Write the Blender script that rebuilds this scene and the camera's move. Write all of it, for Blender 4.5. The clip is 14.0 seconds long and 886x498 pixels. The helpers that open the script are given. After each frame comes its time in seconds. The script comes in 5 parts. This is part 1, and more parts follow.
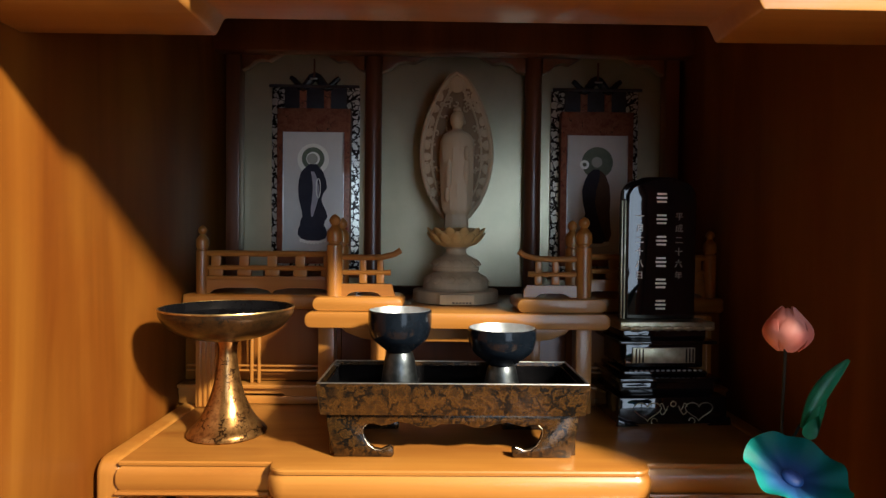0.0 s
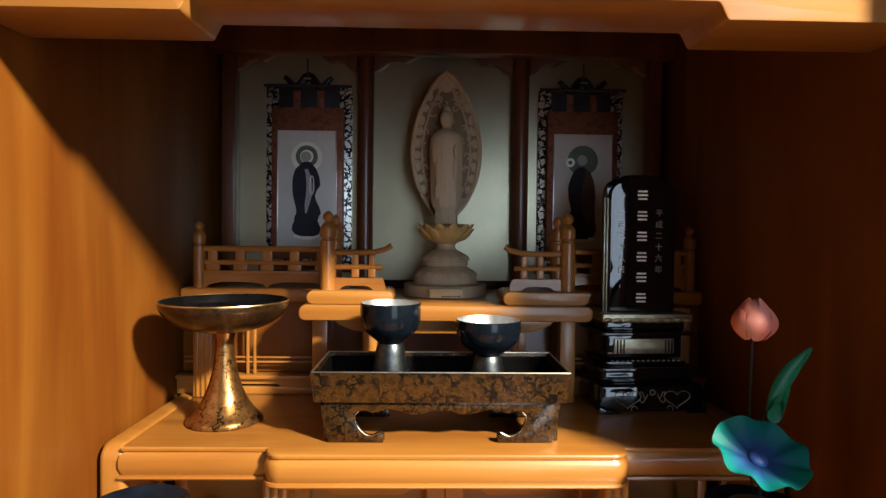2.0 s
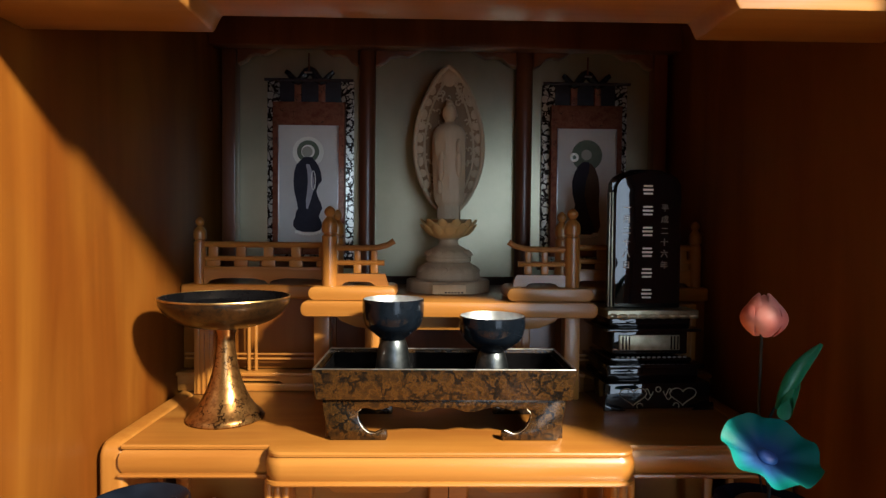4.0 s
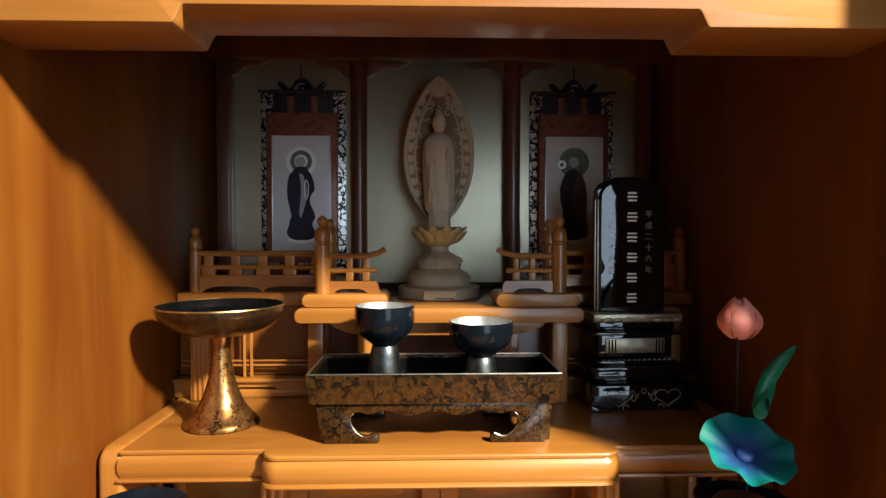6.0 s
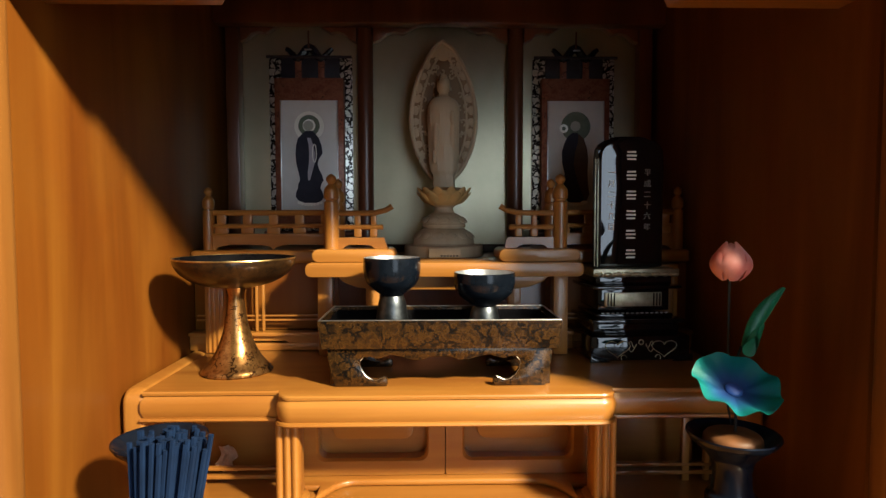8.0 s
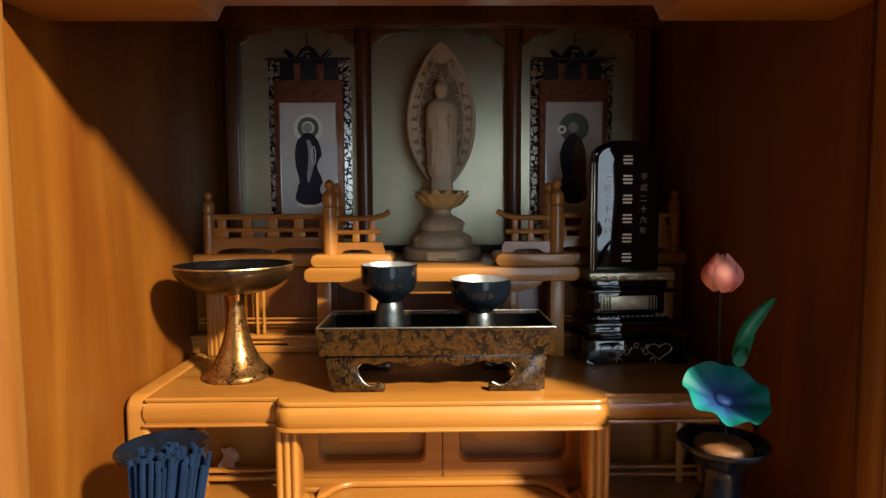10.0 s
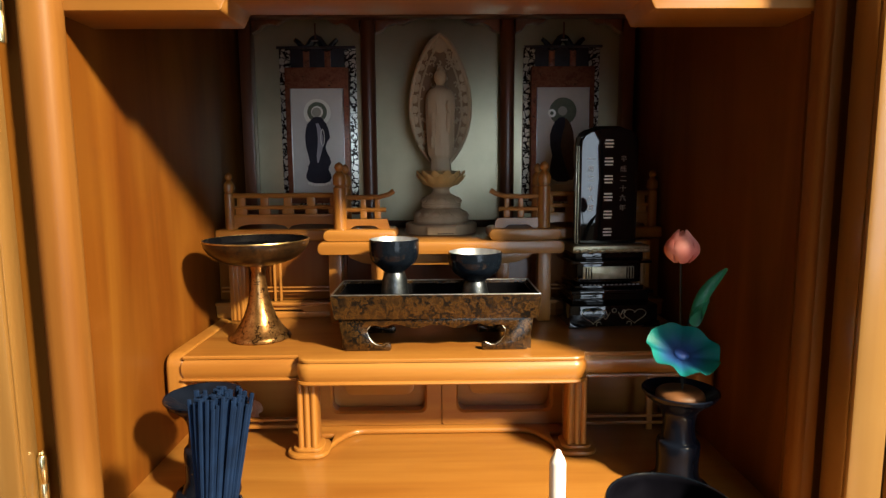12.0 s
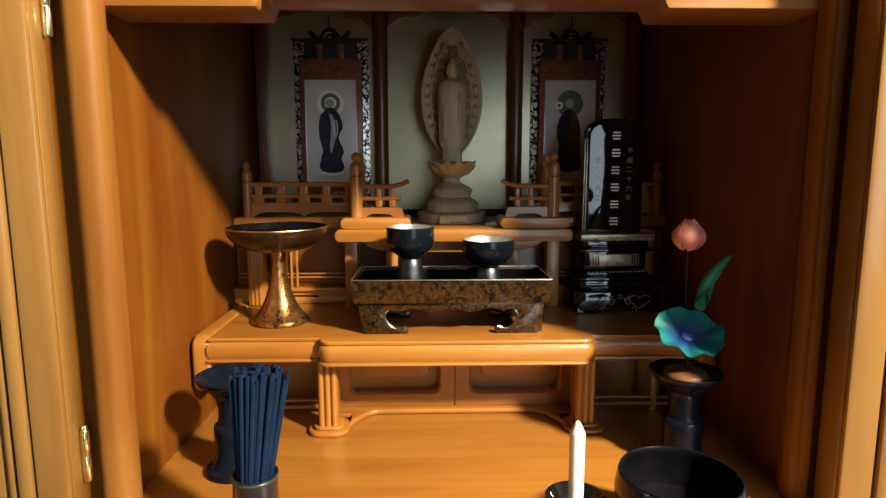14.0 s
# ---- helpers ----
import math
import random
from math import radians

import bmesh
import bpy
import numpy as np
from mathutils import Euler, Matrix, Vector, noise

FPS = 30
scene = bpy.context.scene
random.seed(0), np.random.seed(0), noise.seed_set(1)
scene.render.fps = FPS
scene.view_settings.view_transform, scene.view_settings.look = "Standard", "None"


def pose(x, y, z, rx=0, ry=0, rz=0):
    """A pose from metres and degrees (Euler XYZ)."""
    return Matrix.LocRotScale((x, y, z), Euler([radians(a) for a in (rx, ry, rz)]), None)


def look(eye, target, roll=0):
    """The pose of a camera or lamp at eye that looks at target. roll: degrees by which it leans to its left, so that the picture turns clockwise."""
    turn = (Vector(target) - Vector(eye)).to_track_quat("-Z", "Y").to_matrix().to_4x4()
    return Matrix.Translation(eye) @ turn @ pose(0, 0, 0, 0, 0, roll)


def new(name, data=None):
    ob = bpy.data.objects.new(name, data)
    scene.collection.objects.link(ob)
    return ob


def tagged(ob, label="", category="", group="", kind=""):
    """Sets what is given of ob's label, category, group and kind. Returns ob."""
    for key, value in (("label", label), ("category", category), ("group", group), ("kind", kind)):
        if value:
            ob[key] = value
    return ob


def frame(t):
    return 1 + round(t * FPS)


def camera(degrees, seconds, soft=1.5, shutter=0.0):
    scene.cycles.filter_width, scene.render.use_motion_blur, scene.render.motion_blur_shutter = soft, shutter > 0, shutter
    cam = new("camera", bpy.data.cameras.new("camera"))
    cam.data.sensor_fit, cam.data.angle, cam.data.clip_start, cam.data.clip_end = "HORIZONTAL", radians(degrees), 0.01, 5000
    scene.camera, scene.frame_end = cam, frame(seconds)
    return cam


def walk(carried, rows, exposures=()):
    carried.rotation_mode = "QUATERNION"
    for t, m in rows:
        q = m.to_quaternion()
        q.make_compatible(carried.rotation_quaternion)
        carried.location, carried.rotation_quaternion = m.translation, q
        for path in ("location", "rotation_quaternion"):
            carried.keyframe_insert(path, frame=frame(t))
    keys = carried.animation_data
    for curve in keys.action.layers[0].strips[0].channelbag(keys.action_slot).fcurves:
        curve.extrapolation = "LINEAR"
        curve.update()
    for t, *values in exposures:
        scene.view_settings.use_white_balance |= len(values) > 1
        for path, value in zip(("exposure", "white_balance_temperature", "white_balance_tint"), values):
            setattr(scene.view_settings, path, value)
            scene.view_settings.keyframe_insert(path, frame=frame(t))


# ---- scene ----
cam = camera(73.3, 14.0, soft=1.4)
METRES, EYE, TILT, LEAN, TURN = 0.37, 1.15, 0.0, 0.0, 0.5
PATH = [
    (0, (0.025, 0.031, 1.151), (0.051, 2.03, 1.116), 0.6),
    (0.5, (0.025, 0.021, 1.152), (0.062, 2.02, 1.119), 0.5),
    (1, (0.024, 0.015, 1.153), (0.063, 2.014, 1.121), 0.6),
    (1.5, (0.028, 0.012, 1.151), (0.075, 2.011, 1.1), 0.5),
    (2, (0.03, 0.004, 1.151), (0.077, 2.003, 1.102), 0.6),
    (2.5, (0.034, 0.003, 1.152), (0.082, 2.002, 1.099), 0.3),
    (3, (0.028, 0.016, 1.15), (0.068, 2.014, 1.089), 0.5),
    (5.3, (0.03, 0.007, 1.149), (0.083, 2.006, 1.091), 0.4),
    (5.5, (0.035, 0.009, 1.152), (0.087, 2.007, 1.069), 0.0),
    (6, (0.035, -0.006, 1.154), (0.091, 1.993, 1.107), 0.0),
    (6.5, (0.035, -0.01, 1.129), (0.088, 1.988, 1.055), 0.1),
    (7, (0.034, -0.012, 1.118), (0.089, 1.985, 1.038), 0.0),
    (7.5, (0.035, -0.02, 1.119), (0.08, 1.978, 1.041), -0.0),
    (8, (0.033, -0.033, 1.122), (0.076, 1.963, 1.018), -0.1),
    (10.3, (0.043, -0.042, 1.147), (0.069, 1.952, 0.996), -0.3),
    (10.5, (0.035, -0.05, 1.14), (0.086, 1.946, 1.022), 0.4),
    (11, (0.041, -0.063, 1.139), (0.086, 1.931, 0.991), 0.0),
    (11.5, (0.041, -0.082, 1.142), (0.081, 1.908, 0.945), -0.0),
    (12, (0.043, -0.125, 1.16), (0.069, 1.859, 0.911), -0.4),
    (12.5, (0.021, -0.108, 1.173), (0.07, 1.875, 0.925), -0.9),
    (13, (0.001, -0.086, 1.173), (0.081, 1.893, 0.899), -1.6),
    (13.5, (0.004, -0.111, 1.165), (0.031, 1.872, 0.907), 0.1),
    (14, (0.015, -0.155, 1.16), (0.061, 1.825, 0.879), -0.1),
]
walk(cam, [(t, look(eye, target, roll)) for t, eye, target, roll in PATH],
     [(0, 0.05, 6000, 10), (6.2, 0.05, 6000, 10), (7.2, 0.0, 6300, 10), (10.5, 0.0, 6350, 10), (12, 0.0, 6500, 10), (13.4, -0.14, 6500, 10), (14, -0.12, 6500, 10)])

# ---- world, light ----
world = bpy.data.worlds.new("room_air")
scene.world = world
world.use_nodes = True
world.node_tree.nodes["Background"].inputs[0].default_value = (0.55, 0.62, 0.75, 1)
world.node_tree.nodes["Background"].inputs[1].default_value = 0.006


def lamp(name, kind, energy, colour, m, **more):
    data = bpy.data.lights.new(name, kind)
    data.energy, data.color = energy, colour
    for key, value in more.items():
        if key == "radius":
            data.shadow_soft_size = value
        elif key == "size":
            data.shape, data.size, data.size_y = "RECTANGLE", value[0], value[1]
    ob = new(name, data)
    ob.matrix_world = m
    return ob


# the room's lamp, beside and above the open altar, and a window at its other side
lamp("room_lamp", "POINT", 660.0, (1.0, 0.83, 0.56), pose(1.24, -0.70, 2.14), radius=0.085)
lamp("window_daylight", "AREA", 31.0, (0.74, 0.87, 1.0), look((1.15, -2.93, 1.33), (1.15, 0, 1.33)), size=(1.3, 1.96))

# ---- materials ----


def material(name, rough=0.5, metal=0.0, coat=0.0):
    mat = bpy.data.materials.new(name)
    mat.use_nodes = True
    nt = mat.node_tree
    b = nt.nodes["Principled BSDF"]
    b.inputs["Roughness"].default_value, b.inputs["Metallic"].default_value = rough, metal
    b.inputs["Coat Weight"].default_value, b.inputs["Coat Roughness"].default_value = coat, 0.08
    return mat, nt, b


def node(nt, kind, **values):
    n = nt.nodes.new(kind)
    for key, value in values.items():
        n.inputs[key].default_value = value
    return n


def ramp(nt, fac, stops):
    r = nt.nodes.new("ShaderNodeValToRGB")
    while len(r.color_ramp.elements) < len(stops):
        r.color_ramp.elements.new(0.5)
    for e, (at, c) in zip(r.color_ramp.elements, stops):
        e.position, e.color = at, (*c, 1)
    nt.links.new(fac, r.inputs["Fac"])
    return r.outputs["Color"]


def coords(nt, scale):
    tc, mp = nt.nodes.new("ShaderNodeTexCoord"), nt.nodes.new("ShaderNodeMapping")
    mp.inputs["Scale"].default_value = scale
    nt.links.new(tc.outputs["Object"], mp.inputs["Vector"])
    return mp.outputs["Vector"]


def bump(nt, b, height, strength, distance):
    n = node(nt, "ShaderNodeBump", Strength=strength, Distance=distance)
    nt.links.new(height, n.inputs["Height"])
    nt.links.new(n.outputs["Normal"], b.inputs["Normal"])


def wood(name, dark, mid, light, axis, rough=0.38, coat=0.4, figure=0.72, flame=0.0):
    """Varnished wood whose grain runs along axis; flame adds broad redder patches."""
    mat, nt, b = material(name, rough, 0, coat)
    b.inputs["Coat Roughness"].default_value = 0.16
    fine, broad = [110.0] * 3, [11.0] * 3
    fine["xyz".index(axis)], broad["xyz".index(axis)] = 4.0, 1.6
    grain = node(nt, "ShaderNodeTexNoise", Scale=1.0, Detail=5.0, Roughness=0.6)
    nt.links.new(coords(nt, fine), grain.inputs["Vector"])
    tone = node(nt, "ShaderNodeTexNoise", Scale=1.0, Detail=3.0, Distortion=1.4)
    nt.links.new(coords(nt, broad), tone.inputs["Vector"])
    mix = node(nt, "ShaderNodeMix", Factor=figure)
    nt.links.new(grain.outputs["Fac"], mix.inputs[2])
    nt.links.new(tone.outputs["Fac"], mix.inputs[3])
    colour = ramp(nt, mix.outputs[0], ((0.33, dark), (0.5, mid), (0.66, light)))
    if flame:
        patch = node(nt, "ShaderNodeTexNoise", Scale=1.0, Detail=2.0, Distortion=0.8)
        spread = [13.0] * 3
        spread["xyz".index(axis)] = 4.0
        nt.links.new(coords(nt, spread), patch.inputs["Vector"])
        tint = nt.nodes.new("ShaderNodeMix")
        tint.data_type, tint.blend_type = "RGBA", "MULTIPLY"
        nt.links.new(ramp(nt, patch.outputs["Fac"], ((0.42, (1, 1, 1)), (0.62, (1 - 0.15 * flame, 1 - 0.45 * flame, 1 - 0.7 * flame)))), tint.inputs[7])
        tint.inputs[0].default_value = 1.0
        nt.links.new(colour, tint.inputs[6])
        colour = tint.outputs[2]
    nt.links.new(colour, b.inputs["Base Color"])
    bump(nt, b, grain.outputs["Fac"], 0.10, 0.0004)
    return mat


WOOD_D, WOOD_M, WOOD_L = (0.255, 0.092, 0.0150), (0.333, 0.140, 0.0240), (0.398, 0.184, 0.0375)
WOOD_X = wood("orange_wood_across", WOOD_D, WOOD_M, WOOD_L, "x")
WOOD_Y = wood("orange_wood_deep", WOOD_D, WOOD_M, WOOD_L, "y")
WOOD_Z = wood("orange_wood_upright", WOOD_D, WOOD_M, WOOD_L, "z")
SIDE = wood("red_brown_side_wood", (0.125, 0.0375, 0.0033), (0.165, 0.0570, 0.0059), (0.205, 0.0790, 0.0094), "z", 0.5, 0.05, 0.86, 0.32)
POST = wood("orange_post_wood", (0.155, 0.056, 0.010), (0.205, 0.084, 0.016), (0.245, 0.110, 0.024), "z", 0.5, 0.05)
LINTEL = wood("orange_lintel_wood", (0.200, 0.075, 0.013), (0.265, 0.112, 0.021), (0.320, 0.148, 0.033), "x", 0.34, 0.4)
BROWN = wood("dark_brown_wood", (0.07, 0.022, 0.010), (0.12, 0.040, 0.017), (0.17, 0.06, 0.026), "z", 0.35, 0.3)
DOOR = wood("pale_door_wood", (0.175, 0.084, 0.021), (0.230, 0.122, 0.034), (0.275, 0.156, 0.050), "z", 0.32, 0.4, 0.8)
CARVED = wood("pale_carved_wood", (0.38, 0.29, 0.18), (0.47, 0.37, 0.24), (0.55, 0.45, 0.31), "z", 0.55, 0)

for plain in (SIDE, POST):
    plain.node_tree.nodes["Principled BSDF"].inputs["Specular IOR Level"].default_value = 0.22


def lacquer(name, colour, rough=0.12, grime=0.06):
    mat, nt, b = material(name, rough, 0, 0.12)
    n = node(nt, "ShaderNodeTexNoise", Scale=1.0, Detail=4.0)
    nt.links.new(coords(nt, (60, 60, 60)), n.inputs["Vector"])
    c2 = tuple(min(1, c * 1.7 + 0.0006) for c in colour)
    nt.links.new(ramp(nt, n.outputs["Fac"], ((0.35, colour), (0.75, c2))), b.inputs["Base Color"])
    r = node(nt, "ShaderNodeMapRange")
    r.inputs["To Min"].default_value, r.inputs["To Max"].default_value = rough, rough + grime
    nt.links.new(n.outputs["Fac"], r.inputs["Value"])
    nt.links.new(r.outputs["Result"], b.inputs["Roughness"])
    return mat


BLACK = lacquer("black_lacquer", (0.004, 0.004, 0.005), 0.03, 0.015)
BLACK.node_tree.nodes["Principled BSDF"].inputs["Coat Weight"].default_value = 0.5
BLACK.node_tree.nodes["Principled BSDF"].inputs["Coat Roughness"].default_value = 0.02
NAVY = lacquer("blue_black_glaze", (0.008, 0.011, 0.022), 0.1)
DISH = lacquer("black_dish_lacquer", (0.003, 0.003, 0.004), 0.25, 0.05)
DISH.node_tree.nodes["Principled BSDF"].inputs["Specular IOR Level"].default_value = 0.15
DISH.node_tree.nodes["Principled BSDF"].inputs["Coat Weight"].default_value = 0
PEWTER = lacquer("dark_pewter", (0.003, 0.005, 0.009), 0.15, 0.06)
PEWTER.node_tree.nodes["Principled BSDF"].inputs["Specular IOR Level"].default_value = 0.22
INCENSE = lacquer("blue_incense", (0.003, 0.012, 0.040), 0.85, 0.1)
INCENSE.node_tree.nodes["Principled BSDF"].inputs["Specular IOR Level"].default_value = 0.15
INCENSE.node_tree.nodes["Principled BSDF"].inputs["Coat Weight"].default_value = 0


def metal(name, dark, light, rough, scale=90.0):
    mat, nt, b = material(name, rough, 1.0, 0)
    n = node(nt, "ShaderNodeTexNoise", Scale=1.0, Detail=4.0)
    nt.links.new(coords(nt, (scale,) * 3), n.inputs["Vector"])
    nt.links.new(ramp(nt, n.outputs["Fac"], ((0.35, dark), (0.65, light))), b.inputs["Base Color"])
    bump(nt, b, n.outputs["Fac"], 0.08, 0.0004)
    return mat


SILVER = metal("worn_silver", (0.55, 0.56, 0.58), (0.78, 0.79, 0.8), 0.3)
BRUSHED = metal("brushed_dark_steel", (0.060, 0.074, 0.090), (0.10, 0.118, 0.14), 0.40, 160.0)
TIN = metal("pale_tin_lining", (0.42, 0.46, 0.52), (0.56, 0.60, 0.66), 0.5)
GOLD = metal("old_gold", (0.40, 0.27, 0.11), (0.66, 0.49, 0.22), 0.35)
PALE_GOLD = metal("pale_gilding", (0.42, 0.38, 0.25), (0.62, 0.58, 0.42), 0.42)
BRASS = metal("bright_brass", (0.62, 0.55, 0.30), (0.8, 0.74, 0.48), 0.22)


def mottled(name, gold_a, gold_b, black_share, scale, rough, stretch=(1, 1, 1), gated=(0.47, 0.68), metallic=0.6, vein=(0.012, 0.009, 0.007)):
    """Lacquer with crackled leaf: patches of dull gold on brown with black veins."""
    mat, nt, b = material(name, rough, metallic, 0.2)
    at = coords(nt, tuple(scale * s for s in stretch))
    warp = node(nt, "ShaderNodeTexNoise", Scale=2.2, Detail=3.0)
    nt.links.new(at, warp.inputs["Vector"])
    add = nt.nodes.new("ShaderNodeVectorMath")
    nt.links.new(at, add.inputs[0])
    nt.links.new(warp.outputs["Color"], add.inputs[1])
    cell = node(nt, "ShaderNodeTexVoronoi", Scale=1.0)
    cell.feature = "DISTANCE_TO_EDGE"
    nt.links.new(add.outputs[0], cell.inputs["Vector"])
    blotch = node(nt, "ShaderNodeTexNoise", Scale=0.9, Detail=4.0, Roughness=0.65)
    nt.links.new(at, blotch.inputs["Vector"])
    leaf = ramp(nt, blotch.outputs["Fac"], ((0.34, gold_a), (0.50, gold_b), (0.68, gold_a)))
    shade = node(nt, "ShaderNodeTexNoise", Scale=0.8, Detail=2.0)
    nt.links.new(at, shade.inputs["Vector"])
    width = nt.nodes.new("ShaderNodeMath")
    width.operation = "MULTIPLY"
    gate = nt.nodes.new("ShaderNodeMapRange")
    gate.inputs["From Min"].default_value, gate.inputs["From Max"].default_value = gated
    nt.links.new(shade.outputs["Fac"], gate.inputs["Value"])
    nt.links.new(gate.outputs["Result"], width.inputs[0])
    width.inputs[1].default_value = black_share
    less = nt.nodes.new("ShaderNodeMath")
    less.operation = "LESS_THAN"
    nt.links.new(cell.outputs["Distance"], less.inputs[0])
    nt.links.new(width.outputs[0], less.inputs[1])
    mix = nt.nodes.new("ShaderNodeMix")
    mix.data_type = "RGBA"
    nt.links.new(less.outputs[0], mix.inputs[0])
    nt.links.new(leaf, mix.inputs[6])
    mix.inputs[7].default_value = (*vein, 1)
    nt.links.new(mix.outputs[2], b.inputs["Base Color"])
    bump(nt, b, cell.outputs["Distance"], 0.25, 0.0006)
    return mat


LEAF = mottled("crackled_gold_lacquer", (0.030, 0.017, 0.0085), (0.088, 0.043, 0.012), 0.11, 92, 0.26, gated=(0.42, 0.60))
LEAF_BOWL = mottled("dark_gold_lacquer", (0.020, 0.010, 0.005), (0.048, 0.024, 0.009), 0.08, 110, 0.30, gated=(0.46, 0.66), metallic=0.5)
LEAF_GOLD = mottled("bright_crackled_gold", (0.20, 0.090, 0.028), (0.40, 0.215, 0.075), 0.10, 110, 0.28, gated=(0.48, 0.68), metallic=0.9, vein=(0.07, 0.032, 0.012))
BROCADE = mottled("black_silver_brocade", (0.66, 0.66, 0.60), (0.85, 0.85, 0.78), 0.15, 100, 0.38, gated=(0.25, 0.6), metallic=0.72)
BROCADE_RED = mottled("red_gold_brocade", (0.20, 0.05, 0.028), (0.30, 0.12, 0.065), 0.02, 70, 0.6)


def cloth(name, a, b2, scale=40.0, rough=0.8, sheen=0.0):
    mat, nt, b = material(name, rough, 0, 0)
    n = node(nt, "ShaderNodeTexNoise", Scale=1.0, Detail=5.0, Roughness=0.6)
    nt.links.new(coords(nt, (scale,) * 3), n.inputs["Vector"])
    nt.links.new(ramp(nt, n.outputs["Fac"], ((0.3, a), (0.7, b2))), b.inputs["Base Color"])
    bump(nt, b, n.outputs["Fac"], 0.15, 0.0005)
    return mat


PANEL = cloth("grey_green_foil", (0.44, 0.41, 0.28), (0.53, 0.49, 0.34), 14, 0.36)
PANEL.node_tree.nodes["Principled BSDF"].inputs["Metallic"].default_value = 0.75
PAPER = cloth("painting_paper", (0.62, 0.62, 0.59), (0.70, 0.70, 0.67), 30, 0.40)
SASH = cloth("painted_lilac", (0.34, 0.33, 0.38), (0.46, 0.45, 0.50), 60, 0.7)
FACE = cloth("painted_grey_green", (0.36, 0.38, 0.32), (0.44, 0.46, 0.40), 60, 0.7)
MANTLE = cloth("painted_brown_mantle", (0.06, 0.030, 0.016), (0.10, 0.052, 0.028), 60, 0.75)
ROBE = cloth("painted_dark_robe", (0.012, 0.014, 0.03), (0.025, 0.027, 0.045), 60, 0.8)
HALO = cloth("painted_green_halo", (0.10, 0.14, 0.10), (0.17, 0.21, 0.15), 60, 0.7)
HALO_PALE = cloth("painted_silver_halo", (0.86, 0.89, 0.82), (0.92, 0.94, 0.88), 60, 0.30)
HALO_PALE.node_tree.nodes["Principled BSDF"].inputs["Metallic"].default_value = 0.1
INDIGO = cloth("dark_indigo_silk", (0.007, 0.006, 0.011), (0.026, 0.021, 0.034), 55, 0.6)
LETTER = cloth("gilt_lettering", (0.80, 0.77, 0.68), (0.90, 0.87, 0.78), 300, 0.4)
INK = cloth("ink", (0.015, 0.015, 0.015), (0.03, 0.03, 0.03), 100, 0.7)
WAX = cloth("white_wax", (0.82, 0.82, 0.80), (0.88, 0.88, 0.86), 60, 0.45)
PLASTER = cloth("room_wall_plaster", (0.035, 0.032, 0.030), (0.050, 0.046, 0.042), 5, 0.9)
MAT = cloth("straw_floor_mat", (0.035, 0.03, 0.02), (0.05, 0.042, 0.03), 30, 0.8)


def glassy(name, a, b2, rough):
    mat, nt, b = material(name, rough, 0, 0.0)
    n = node(nt, "ShaderNodeTexNoise", Scale=1.0, Detail=3.0)
    nt.links.new(coords(nt, (45, 45, 45)), n.inputs["Vector"])
    nt.links.new(ramp(nt, n.outputs["Fac"], ((0.3, a), (0.7, b2))), b.inputs["Base Color"])
    b.inputs["Subsurface Weight"].default_value = 0.25
    b.inputs["Subsurface Radius"].default_value = (0.01, 0.01, 0.01)
    return mat


PINK = glassy("pink_petal", (0.56, 0.125, 0.105), (0.68, 0.32, 0.29), 0.5)
GREEN = glassy("green_rolled_leaf", (0.009, 0.18, 0.085), (0.035, 0.33, 0.17), 0.35)


def lotus_leaf_material():
    """Teal at the rim, blue round the middle of the leaf."""
    mat, nt, b = material("teal_blue_lotus_leaf", 0.5, 0, 0.0)
    tc = nt.nodes.new("ShaderNodeTexCoord")
    ln = nt.nodes.new("ShaderNodeVectorMath")
    ln.operation = "LENGTH"
    nt.links.new(tc.outputs["Object"], ln.inputs[0])
    n = node(nt, "ShaderNodeTexNoise", Scale=60.0, Detail=3.0)
    nt.links.new(tc.outputs["Object"], n.inputs["Vector"])
    ma = nt.nodes.new("ShaderNodeMath")
    ma.operation = "MULTIPLY_ADD"
    nt.links.new(n.outputs["Fac"], ma.inputs[0])
    ma.inputs[1].default_value = 0.012
    nt.links.new(ln.outputs["Value"], ma.inputs[2])
    nt.links.new(ramp(nt, ma.outputs[0], ((0.008, (0.03, 0.06, 0.32)), (0.022, (0.025, 0.13, 0.40)),
                                        (0.036, (0.008, 0.25, 0.28)), (0.05, (0.006, 0.30, 0.25)))), b.inputs["Base Color"])
    return mat


LOTUS = lotus_leaf_material()

# ---- mesh helpers ----
CX = 0.05  # the altar's middle
BASES = {}


def thing(name, at, label, category, group="", kind=""):
    """An Empty at the thing's base."""
    ob = new(name)
    ob.location = at
    BASES[ob] = Vector(at)
    return tagged(ob, label, category, group, kind)


def mesh_of(name, bm, mat, at, angle=35):
    bmesh.ops.translate(bm, verts=bm.verts, vec=-Vector(at))
    bmesh.ops.recalc_face_normals(bm, faces=bm.faces)
    for f in bm.faces:
        f.smooth = True
    me = bpy.data.meshes.new(name)
    bm.to_mesh(me)
    bm.free()
    me.set_sharp_from_angle(angle=radians(angle))
    for m in (mat if isinstance(mat, (list, tuple)) else [mat]):
        me.materials.append(m)
    return me


def part(name, bm, mat, parent, label="", angle=35):
    """Links a bmesh, built in the world, as one mesh under a thing or a part."""
    at = BASES[parent]
    ob = new(name, mesh_of(name, bm, mat, at, angle))
    ob.parent = parent
    BASES[ob] = at
    return tagged(ob, label)


def lone(name, bm, mat, at, label, category, group="", kind="", angle=35):
    """A thing of one mesh, with its origin at its base."""
    ob = new(name, mesh_of(name, bm, mat, at, angle))
    ob.location = at
    BASES[ob] = Vector(at)
    return tagged(ob, label, category, group, kind)


